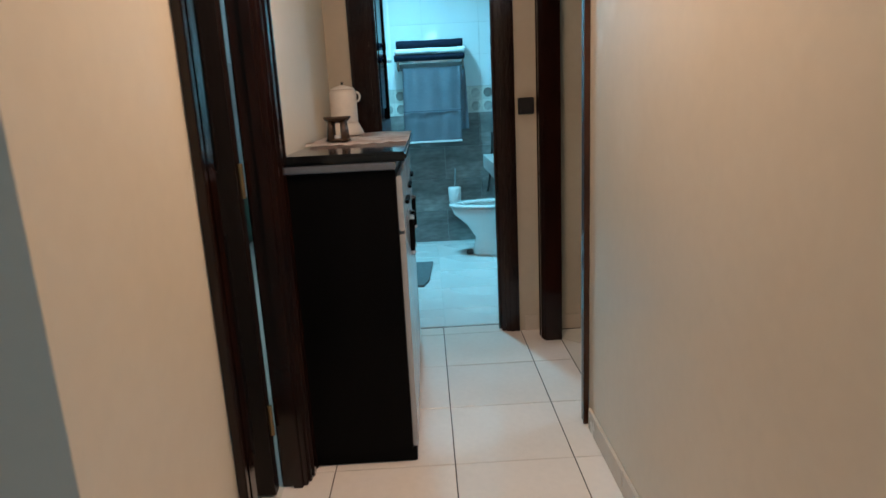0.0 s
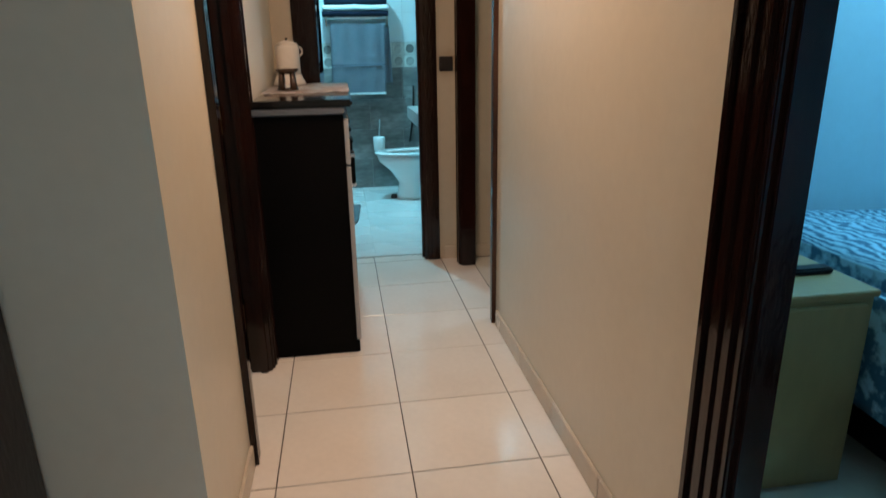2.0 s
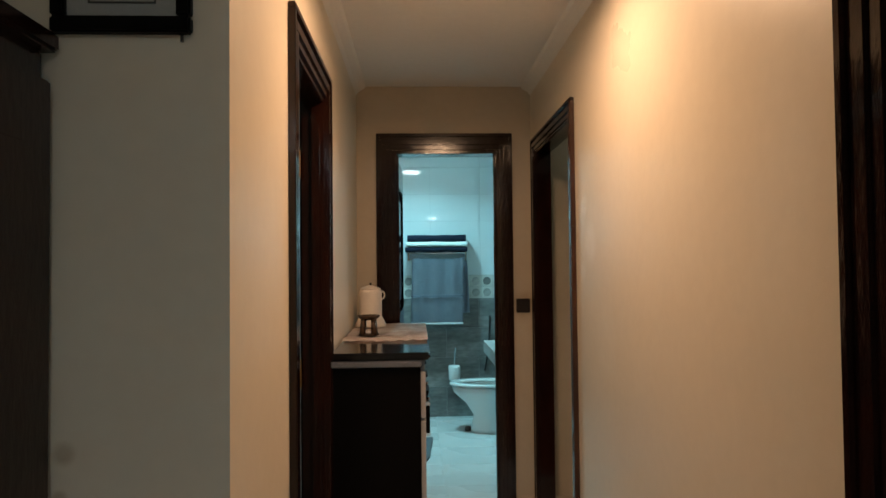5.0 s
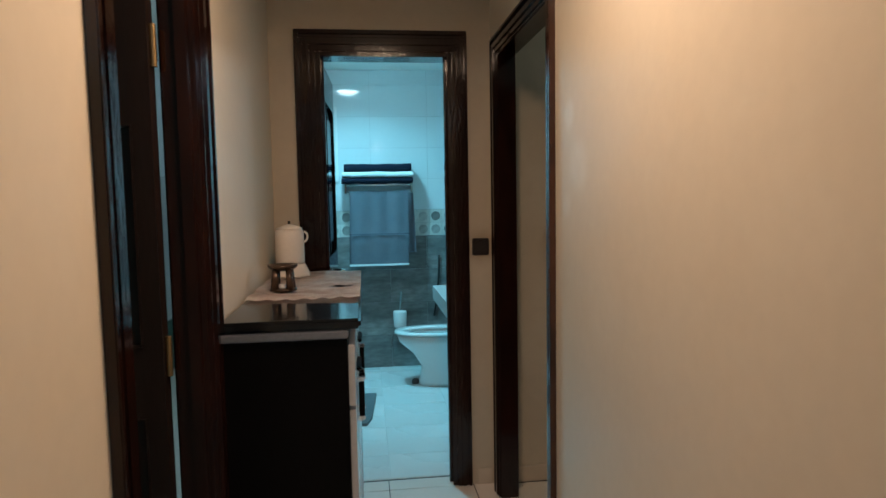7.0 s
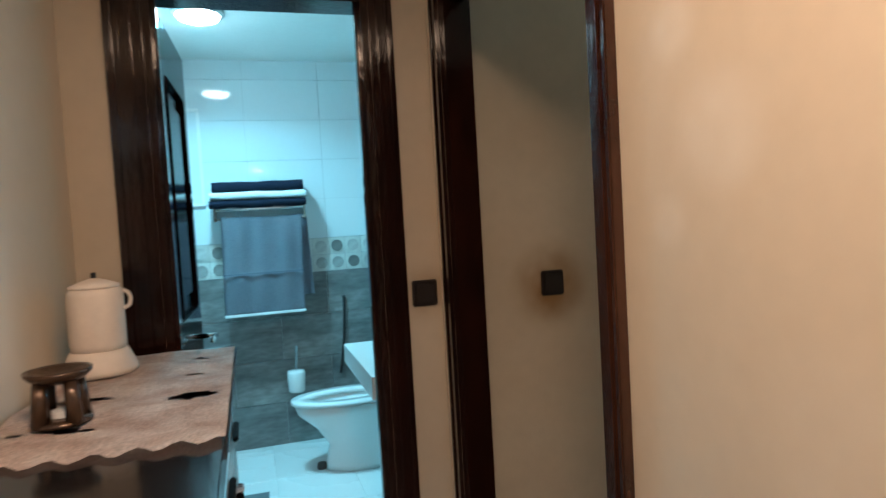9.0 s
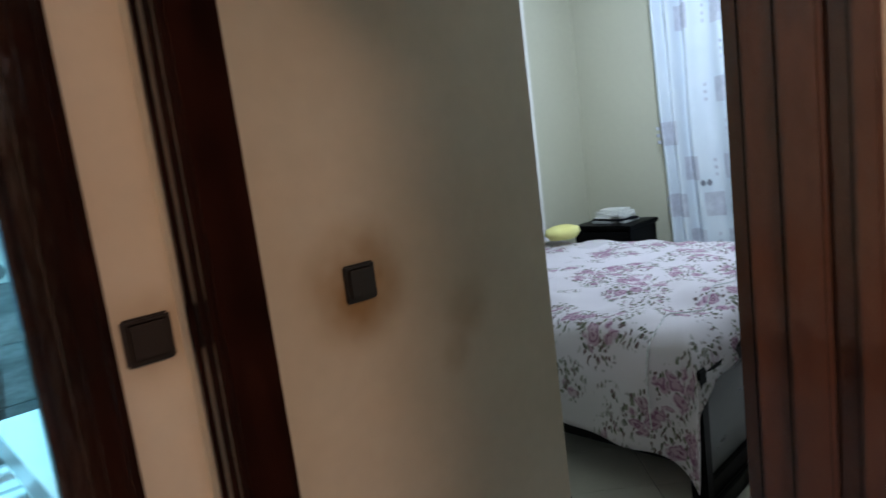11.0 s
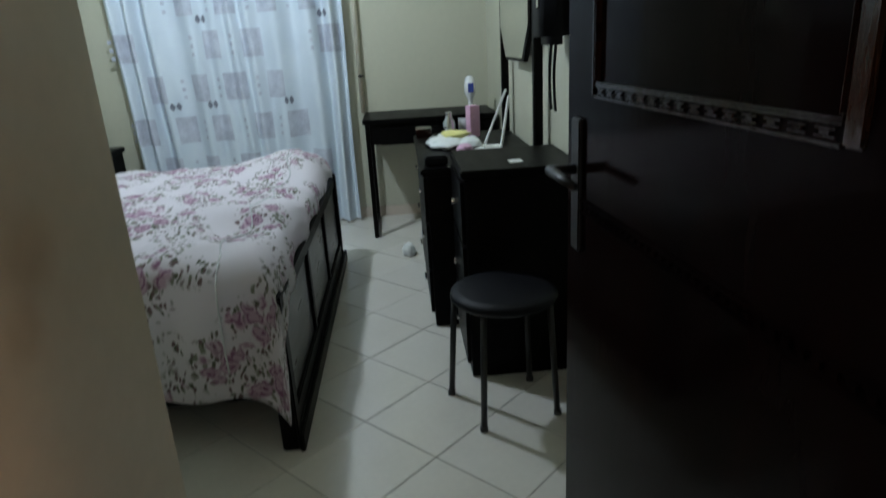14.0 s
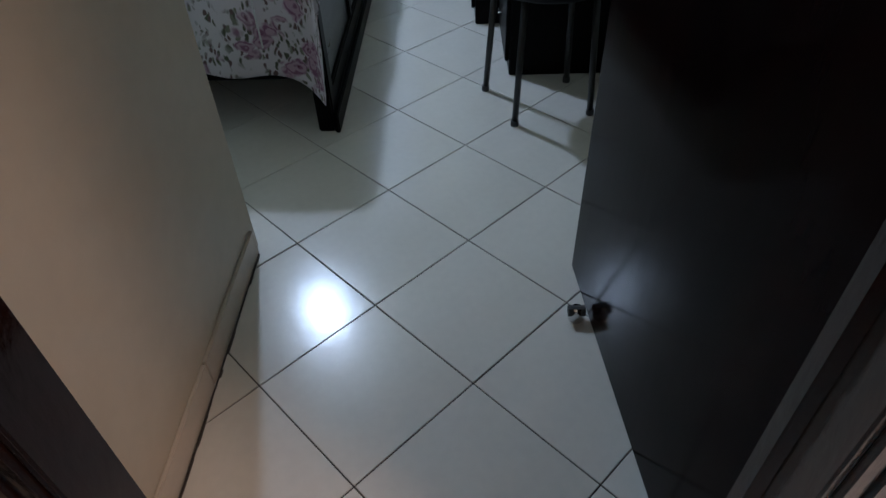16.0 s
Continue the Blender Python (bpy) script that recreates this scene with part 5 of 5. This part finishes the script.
# vanity with a chamfered mirror
o = thing("vanity_table", "black-brown dressing table with drawers along the bedroom wall", "dressing table", (3.175, 2.99, 0))
part("body", bm_box(0.02, 1.05, 0, 0.545, 0.0, 0.72, bevel=0.004), BLACK_WOOD, o)
part("top", bm_box(0, 1.08, 0, 0.575, 0.72, 0.752, bevel=0.008), BLACK_WOOD, o)
for z0 in (0.06, 0.28, 0.50):
    dw = part("drawer", bm_box(0.05, 1.02, 0.546, 0.562, z0, z0 + 0.205, bevel=0.003), BLACK_WOOD, o)
    for x in (0.25, 0.82):
        part("handle", bm_rod((x - 0.04, 0.575, z0 + 0.11), (x + 0.04, 0.575, z0 + 0.11), 0.006), CHROME, dw)
for x in (0.12, 1.00):
    part("mirror_post", bm_box(x, x + 0.045, 0.01, 0.05, 0.752, 2.0, bevel=0.005), BLACK_WOOD, o)


def chamfered(bm, x0, x1, z0, z1, c, y0, y1):
    ol = [(x0, z0 + c), (x0 + c, z0), (x1 - c, z0), (x1, z0 + c), (x1, z1 - c), (x1 - c, z1), (x0 + c, z1), (x0, z1 - c)]
    a, b = [bm.verts.new((x, y0, z)) for x, z in ol], [bm.verts.new((x, y1, z)) for x, z in ol]
    for k in range(8):
        bm.faces.new((a[k], a[(k + 1) % 8], b[(k + 1) % 8], b[k]))
    bm.faces.new(a)
    bm.faces.new(b)


bm = bmesh.new()
chamfered(bm, 0.19, 0.98, 1.16, 1.98, 0.16, 0.03, 0.052)
part("mirror_back", bm, BLACK_WOOD, o)
bm = bmesh.new()
chamfered(bm, 0.205, 0.965, 1.175, 1.965, 0.155, 0.052, 0.058)
part("mirror", bm, mirror_m, o, "chamfered mirror glass")

o = thing("drawer_unit", "black wooden drawer unit beside the dressing table", "drawer unit", (2.70, 2.99, 0))
part("body", bm_box(0, 0.44, 0, 0.43, 0.0, 0.80, bevel=0.004), BLACK_WOOD, o)
part("top", bm_box(-0.012, 0.45, 0, 0.445, 0.80, 0.832, bevel=0.006), BLACK_WOOD, o)
for z0 in (0.05, 0.30, 0.55):
    dw = part("drawer", bm_box(0.02, 0.42, 0.431, 0.446, z0, z0 + 0.235, bevel=0.003), BLACK_WOOD, o)
    part("knob", bm_rod((0.22, 0.446, z0 + 0.12), (0.22, 0.466, z0 + 0.12), 0.011), CHROME, dw)

# things on the dressing table and desk
VZ = 0.753


def crumpled(bm, centre, size, seed, cuts=3):
    res = bmesh.ops.create_icosphere(bm, subdivisions=cuts, radius=1)["verts"]
    for v in res:
        k = 1 + 0.35 * noise.noise(v.co * 2.4 + Vector((seed, 0, 0))) + 0.15 * noise.noise(v.co * 6 + Vector((0, seed, 0)))
        v.co = Vector((v.co.x * size[0] * k, v.co.y * size[1] * k, max(-size[2] * 0.5, v.co.z * size[2] * k))) + Vector(centre)


for name, label, mat, c, sz, seed in (
        ("plastic_bag", "crumpled white plastic bag on the dressing table", PLASTIC_BAG, (3.80, 3.40, VZ + 0.016), (0.19, 0.10, 0.03), 1.0),
        ("yellow_cloth", "pale yellow folded cloth on the dressing table", YELLOW, (3.87, 3.35, VZ + 0.045), (0.11, 0.08, 0.014), 2.0),
        ("plastic_bag", "small crumpled white bag on the dressing table", PLASTIC_BAG, (3.68, 3.29, VZ + 0.018), (0.09, 0.06, 0.034), 5.0),
        ("pink_pouch", "pale pink pouch on the dressing table", PINK, (3.55, 3.33, VZ + 0.014), (0.05, 0.04, 0.026), 3.0),
        ("paper_ball", "crumpled white paper on the floor by the drawers", PLASTIC_BAG, (4.27, 3.64, 0.03), (0.05, 0.04, 0.055), 7.0)):
    bm = bmesh.new()
    crumpled(bm, c, sz, seed)
    tagged(mesh_object(name, bm, mat, True), label, "bag" if "bag" in name else "clutter")
o = thing("spray_bottle", "white plastic bottle with a blue label on the desk", "bottle", (4.82, 3.155, 0.806))
bm = bmesh.new()
lathe(bm, [(0.03, 0), (0.033, 0.01), (0.02, 0.05), (0.024, 0.08), (0.05, 0.12), (0.055, 0.17), (0.04, 0.22), (0.015, 0.235)], sy=0.75)
part("body", bm, CERAMIC, o, smooth=True)
part("label_shape", bm_box(-0.056, -0.052, -0.018, 0.018, 0.13, 0.19, bevel=0.001), material("blue_print", (0.05, 0.08, 0.35), 0.5), o, "blue label")
o = thing("perfume_bottle", "silver perfume bottle on the dressing table", "bottle", (4.11, 3.36, VZ))
bm = bmesh.new()
lathe(bm, [(0.03, 0), (0.035, 0.01), (0.035, 0.08), (0.02, 0.10), (0.018, 0.13), (0.022, 0.135)])
part("body", bm, CHROME, o, smooth=True)
tagged(mesh_object("jar", bm_rod((4.15, 3.27, VZ), (4.15, 3.27, VZ + 0.09), 0.035, 20), FRONT_GREY, True), "grey lidded jar on the dressing table", "jar")
ob = mesh_object("pink_box", bm_box(-0.03, 0.03, -0.03, 0.03, 0, 0.17, bevel=0.003), PINK)
ob.matrix_basis = pose(4.05, 3.23, VZ, 0, 0, 20)
tagged(ob, "pink and white cardboard box on the dressing table", "box")
tagged(mesh_object("brown_box", bm_box(4.10, 4.22, 3.46, 3.55, VZ, VZ + 0.05, bevel=0.004), WOOD), "small brown box on the dressing table", "box")
tagged(mesh_object("black_case", bm_box(3.23, 3.35, 3.44, 3.54, VZ, VZ + 0.045, bevel=0.008), VINYL), "small black case on the dressing table", "case")
tagged(mesh_object("wallet", bm_box(3.37, 3.49, 3.43, 3.53, VZ, VZ + 0.02, bevel=0.005), VINYL), "black wallet on the dressing table", "wallet")
tagged(mesh_object("white_card", bm_box(2.78, 2.84, 3.19, 3.24, 0.833, 0.836), PAPER), "small white card on the drawer unit", "card")
o = thing("photo_holder", "white wire holder with leaning sticks on the dressing table", "holder", (3.58, 3.16, VZ))
bm = bmesh.new()
rod(bm, (0, 0.08, 0), (0.05, -0.05, 0.28), 0.006)
part("stick", bm, CERAMIC, o)
bm = bmesh.new()
rod(bm, (-0.06, 0.0, 0), (0.03, -0.06, 0.25), 0.007)
part("stick", bm, CERAMIC, o)
part("tray", bm_box(-0.12, 0.08, -0.02, 0.12, 0, 0.012, bevel=0.003), CERAMIC, o)
o = thing("shoulder_bag", "black bag hanging by the mirror with dangling straps", "bag", (2.93, 3.035, 1.24))
bm = bmesh.new()
box(bm, -0.12, 0.14, -0.035, 0.06, 0, 0.36, 0.03)
part("pouch", bm, VINYL, o, smooth=True)
for x in (-0.05, 0.02):
    bm = bmesh.new()
    for k in range(10):
        t0, t1 = k / 10, (k + 1) / 10
        rod(bm, (x + 0.03 * math.sin(t0 * 3), 0.01, -0.24 * t0), (x + 0.03 * math.sin(t1 * 3), 0.01, -0.24 * t1), 0.006, 6)
    part("strap", bm, VINYL, o)
part("clasp", bm_box(-0.01, 0.03, 0.06, 0.066, 0.13, 0.2, bevel=0.003), CHROME, o)

# chair with a round padded seat
o = thing("round_chair", "black metal chair with a round padded vinyl seat", "chair", (2.47, 3.325, 0))
bm = bmesh.new()
lathe(bm, [(0.15, 0.43), (0.176, 0.434), (0.185, 0.448), (0.181, 0.462), (0.15, 0.472), (0.01, 0.475)], sides=36)
part("seat", bm, VINYL, o, "padded black vinyl seat", smooth=True)
for x, y in ((0.118, 0.19), (-0.137, 0.10), (-0.075, -0.17), (0.17, -0.12)):
    bm = bmesh.new()
    rod(bm, (x, y, 0), (x * 0.85, y * 0.85, 0.435), 0.011)
    lg = part("leg", bm, DARK_METAL, o, smooth=True)
    part("foot", bm_rod((x, y, 0), (x, y, 0.02), 0.014), RUBBER, lg, "black rubber foot")

# door stop on the floor
o = thing("door_stop", "grey rubber door stop on the floor by the open door", "door stop", (1.44, 3.345, 0))
bm = bmesh.new()
lathe(bm, [(0.018, 0), (0.02, 0.006), (0.016, 0.03), (0.012, 0.04)], sides=16)
part("stub", bm, CHROME, o, smooth=True)
part("buffer", bm_rod((0.0, -0.02, 0.028), (0.0, 0.02, 0.028), 0.014), RUBBER, o)

# ---- floors, skirtings and wall tiles ----
structure("floor_corridor", bm_box(-1.20, RIGHT + THIN, BACK, END + 0.12, -0.1, -0.003), GROUT, "dark grout bed of the corridor floor", "floor")
structure("floor_bedroom", bm_box(RIGHT + THIN, FAR, SIDE, HEAD, -0.1, -0.003), GROUT, "dark grout bed of the bedroom floor", "floor")
structure("floor_bathroom", bm_box(-0.40, 1.25, END + 0.12, BATH_BACK, -0.1, -0.003), BATH_TILE, "white bathroom floor", "floor")


def clip(poly, x0, x1, y0, y1):
    for axis, lim, sgn in ((0, x0, 1), (0, x1, -1), (1, y0, 1), (1, y1, -1)):
        out = []
        for k, p in enumerate(poly):
            q = poly[(k + 1) % len(poly)]
            dp, dq = (p[axis] - lim) * sgn, (q[axis] - lim) * sgn
            if dp >= 0:
                out.append(p)
            if dp * dq < 0:
                t = dp / (dp - dq)
                out.append((p[0] + t * (q[0] - p[0]), p[1] + t * (q[1] - p[1])))
        poly = out
        if len(poly) < 3:
            return []
    return poly


def tile_mesh(name, poly, mat, thick=0.012):
    """A slab with chamfered top edges around its middle."""
    cx, cy = sum(p[0] for p in poly) / len(poly), sum(p[1] for p in poly) / len(poly)
    bm = bmesh.new()
    loops = []
    for inset, z in ((0.0, -thick), (0.0, -0.0012), (0.0018, 0.0)):
        ring = []
        for x, y in poly:
            d = math.hypot(x - cx, y - cy) or 1
            ring.append(bm.verts.new((x - cx - (x - cx) / d * inset, y - cy - (y - cy) / d * inset, z)))
        loops.append(ring)
    n = len(poly)
    for a, b in zip(loops, loops[1:]):
        for k in range(n):
            bm.faces.new((a[k], a[(k + 1) % n], b[(k + 1) % n], b[k]))
    bm.faces.new(loops[-1])
    bmesh.ops.recalc_face_normals(bm, faces=bm.faces)
    me = bpy.data.meshes.new(name)
    bm.to_mesh(me)
    bm.free()
    me.materials.append(mat)
    return me, (cx, cy)


def lay_tiles(parent, mat, origin, pitch, turn, gap, area, seed):
    r = random.Random(seed)
    c, s = math.cos(radians(turn)), math.sin(radians(turn))
    cache = {}
    x0, x1, y0, y1 = area
    reach = int(max(x1 - x0, y1 - y0) / pitch * 1.5) + 3
    h = (pitch - gap) / 2
    for i in range(-reach, reach + 1):
        for j in range(-reach, reach + 1):
            u, v = (i + 0.5) * pitch, (j + 0.5) * pitch
            cx, cy = origin[0] + c * u - s * v, origin[1] + s * u + c * v
            poly = [(cx + c * a - s * b, cy + s * a + c * b) for a, b in ((-h, -h), (h, -h), (h, h), (-h, h))]
            got = clip(poly, x0, x1, y0, y1)
            if len(got) < 3:
                continue
            area2 = abs(sum(p[0] * q[1] - q[0] * p[1] for p, q in zip(got, got[1:] + got[:1]))) / 2
            if area2 < 0.0008:
                continue
            whole = len(got) == 4 and abs(area2 - 4 * h * h) < 1e-6
            if whole and "me" in cache:
                me, at = cache["me"], (cx, cy)
            else:
                me, at = tile_mesh("tile", got, mat)
                if whole:
                    cache["me"] = me
            ob = new("tile", me)
            ob.parent = parent
            ob.location = (at[0], at[1], r.uniform(-0.0006, 0.0006))


lay_tiles(bpy.data.objects["floor_corridor"], TILE, (0.204, 2.57), 0.407, 0, 0.0035, (LEFT - THIN, RIGHT + THIN, CORNER, END + 0.1), 1)
lay_tiles(bpy.data.objects["floor_corridor"], TILE, (0.204, 2.57), 0.407, 0, 0.0035, (-1.05, RIGHT + THIN, BACK, CORNER - 0.003), 2)
lay_tiles(bpy.data.objects["floor_bedroom"], BED_TILE, (1.493, 3.839), 0.34, 45, 0.003, (RIGHT + THIN + 0.004, FAR, SIDE, HEAD), 3)
lay_tiles(bpy.data.objects["floor_bathroom"], BATH_TILE, (0.215, 4.62), 0.42, 0, 0.0015, (-0.27, 1.10, END + 0.125, BATH_BACK), 4)


def skirting(name, label, runs, mat):
    """runs: (x0, y0, x1, y1, nx, ny): wall line and the way into the room."""
    o = thing(name, label, "baseboard", kind="structure")
    for x0, y0, x1, y1, nx_, ny_ in runs:
        length = math.hypot(x1 - x0, y1 - y0)
        n = max(1, round(length / 0.41))
        dx, dy = (x1 - x0) / length, (y1 - y0) / length
        for k in range(n):
            a, b = k * length / n + 0.0012, (k + 1) * length / n - 0.0012
            bm = bmesh.new()
            xs = sorted((x0 + dx * a, x0 + dx * b)) if dx else sorted((x0, x0 + nx_ * 0.010))
            ys = sorted((y0 + dy * a, y0 + dy * b)) if dy else sorted((y0, y0 + ny_ * 0.010))
            box(bm, xs[0], xs[1], ys[0], ys[1], 0, 0.08, 0.0025)
            part("skirting_tile", bm, mat, o)
    return o


cw = 0.095
skirting("baseboard_corridor", "beige glazed skirting tiles along the corridor", [
    (RIGHT, DOOR_N[1] + cw, RIGHT, DOOR_R[0] - cw, -1, 0), (RIGHT, BACK, RIGHT, DOOR_N[0] - cw, -1, 0),
    (LEFT, CORNER, LEFT, DOOR_L[0] - cw, 1, 0), (DOOR_B[1] + cw, END, RIGHT - 0.012, END, 0, -1),
    (-0.99, CORNER, LEFT, CORNER, 0, -1)], SKIRT)
skirting("baseboard_bedroom", "beige glazed skirting tiles along the bedroom walls", [
    (RIGHT + THIN + 0.02, PASS, 1.70, PASS, 0, -1), (1.70, PASS, 1.70, HEAD, 1, 0), (1.72, HEAD, FAR, HEAD, 0, -1), (FAR, SIDE, FAR, HEAD, -1, 0),
    (RIGHT + THIN + 0.1, SIDE, FAR, SIDE, 0, 1)], SKIRT)

# dark dirt in the joint between the skirting and the floor
rng = random.Random(12)
for name, x0, x1, y in (("joint_bedroom", RIGHT + THIN + 0.03, 1.69, PASS - 0.012),):
    o = thing(name, "dark dirty joint at the foot of the skirting", "joint", kind="structure")
    x = x0
    while x < x1:
        w = rng.uniform(0.02, 0.07)
        part("dirt", bm_box(x, min(x + w, x1), y - rng.uniform(0.002, 0.006), y + 0.001, 0.0, 0.003, bevel=0.0005), GROUT, o)
        x += w

# back wall of the bathroom: slate below, a band of small squares, white tiles above
back_wall = bpy.data.objects["wall_bathroom_back"]


def upright_tile(name, mat, x0, x1, z0, z1, y, thick, parent, share=None, bevel=0.002):
    if share is not None and share.get("me"):
        me = share["me"]
        ob = new(name, me)
    else:
        w, h = (x1 - x0) / 2, (z1 - z0) / 2
        ob = mesh_object(name, bm_box(-w, w, -thick, 0.006, -h, h, bevel=bevel), mat)
        if share is not None:
            share["me"] = ob.data
    ob.location = ((x0 + x1) / 2, y, (z0 + z1) / 2)
    ob.parent = parent
    return ob


share = {}
for row in range(4):
    x = -0.28 - (0.3 if row % 2 else 0)
    while x < 1.10:
        a, b = max(-0.28, x), min(1.10, x + 0.6)
        if b - a > 0.03:
            upright_tile("slate_tile", SLATE, a + 0.001, b - 0.001, row * 0.271 + 0.001, (row + 1) * 0.271 - 0.001, BATH_BACK, 0.008, back_wall,
                         share if abs(b - a - 0.6) < 1e-6 else None)
        x += 0.6
sq, disc = {}, {}
for i in range(13):
    for j in range(2):
        x = -0.232 + i * 0.1035
        z = 1.137 + j * 0.1065
        t = upright_tile("deco_tile", DECO, x - 0.0505, x + 0.0505, z - 0.052, z + 0.052, BATH_BACK, 0.008, back_wall, sq)
        if disc.get("me"):
            d = new("disc", disc["me"])
        else:
            bm = bmesh.new()
            rod(bm, (0, -0.014, 0), (0, -0.004, 0), 0.037, 24)
            d = mesh_object("disc", bm, DECO_DISC)
            disc["me"] = d.data
        d.parent = t
share = {}
for row in range(5):
    for k in range(3):
        z0, z1 = 1.298 + row * 0.25, min(TOP + 0.02, 1.298 + (row + 1) * 0.25)
        upright_tile("wall_tile", WALL_TILE, -0.28 + k * 0.46 + 0.0006, -0.28 + (k + 1) * 0.46 - 0.0006, z0 + 0.0006, z1 - 0.0006, BATH_BACK, 0.008, back_wall,
                     share if z1 - z0 > 0.249 else None, 0.001)
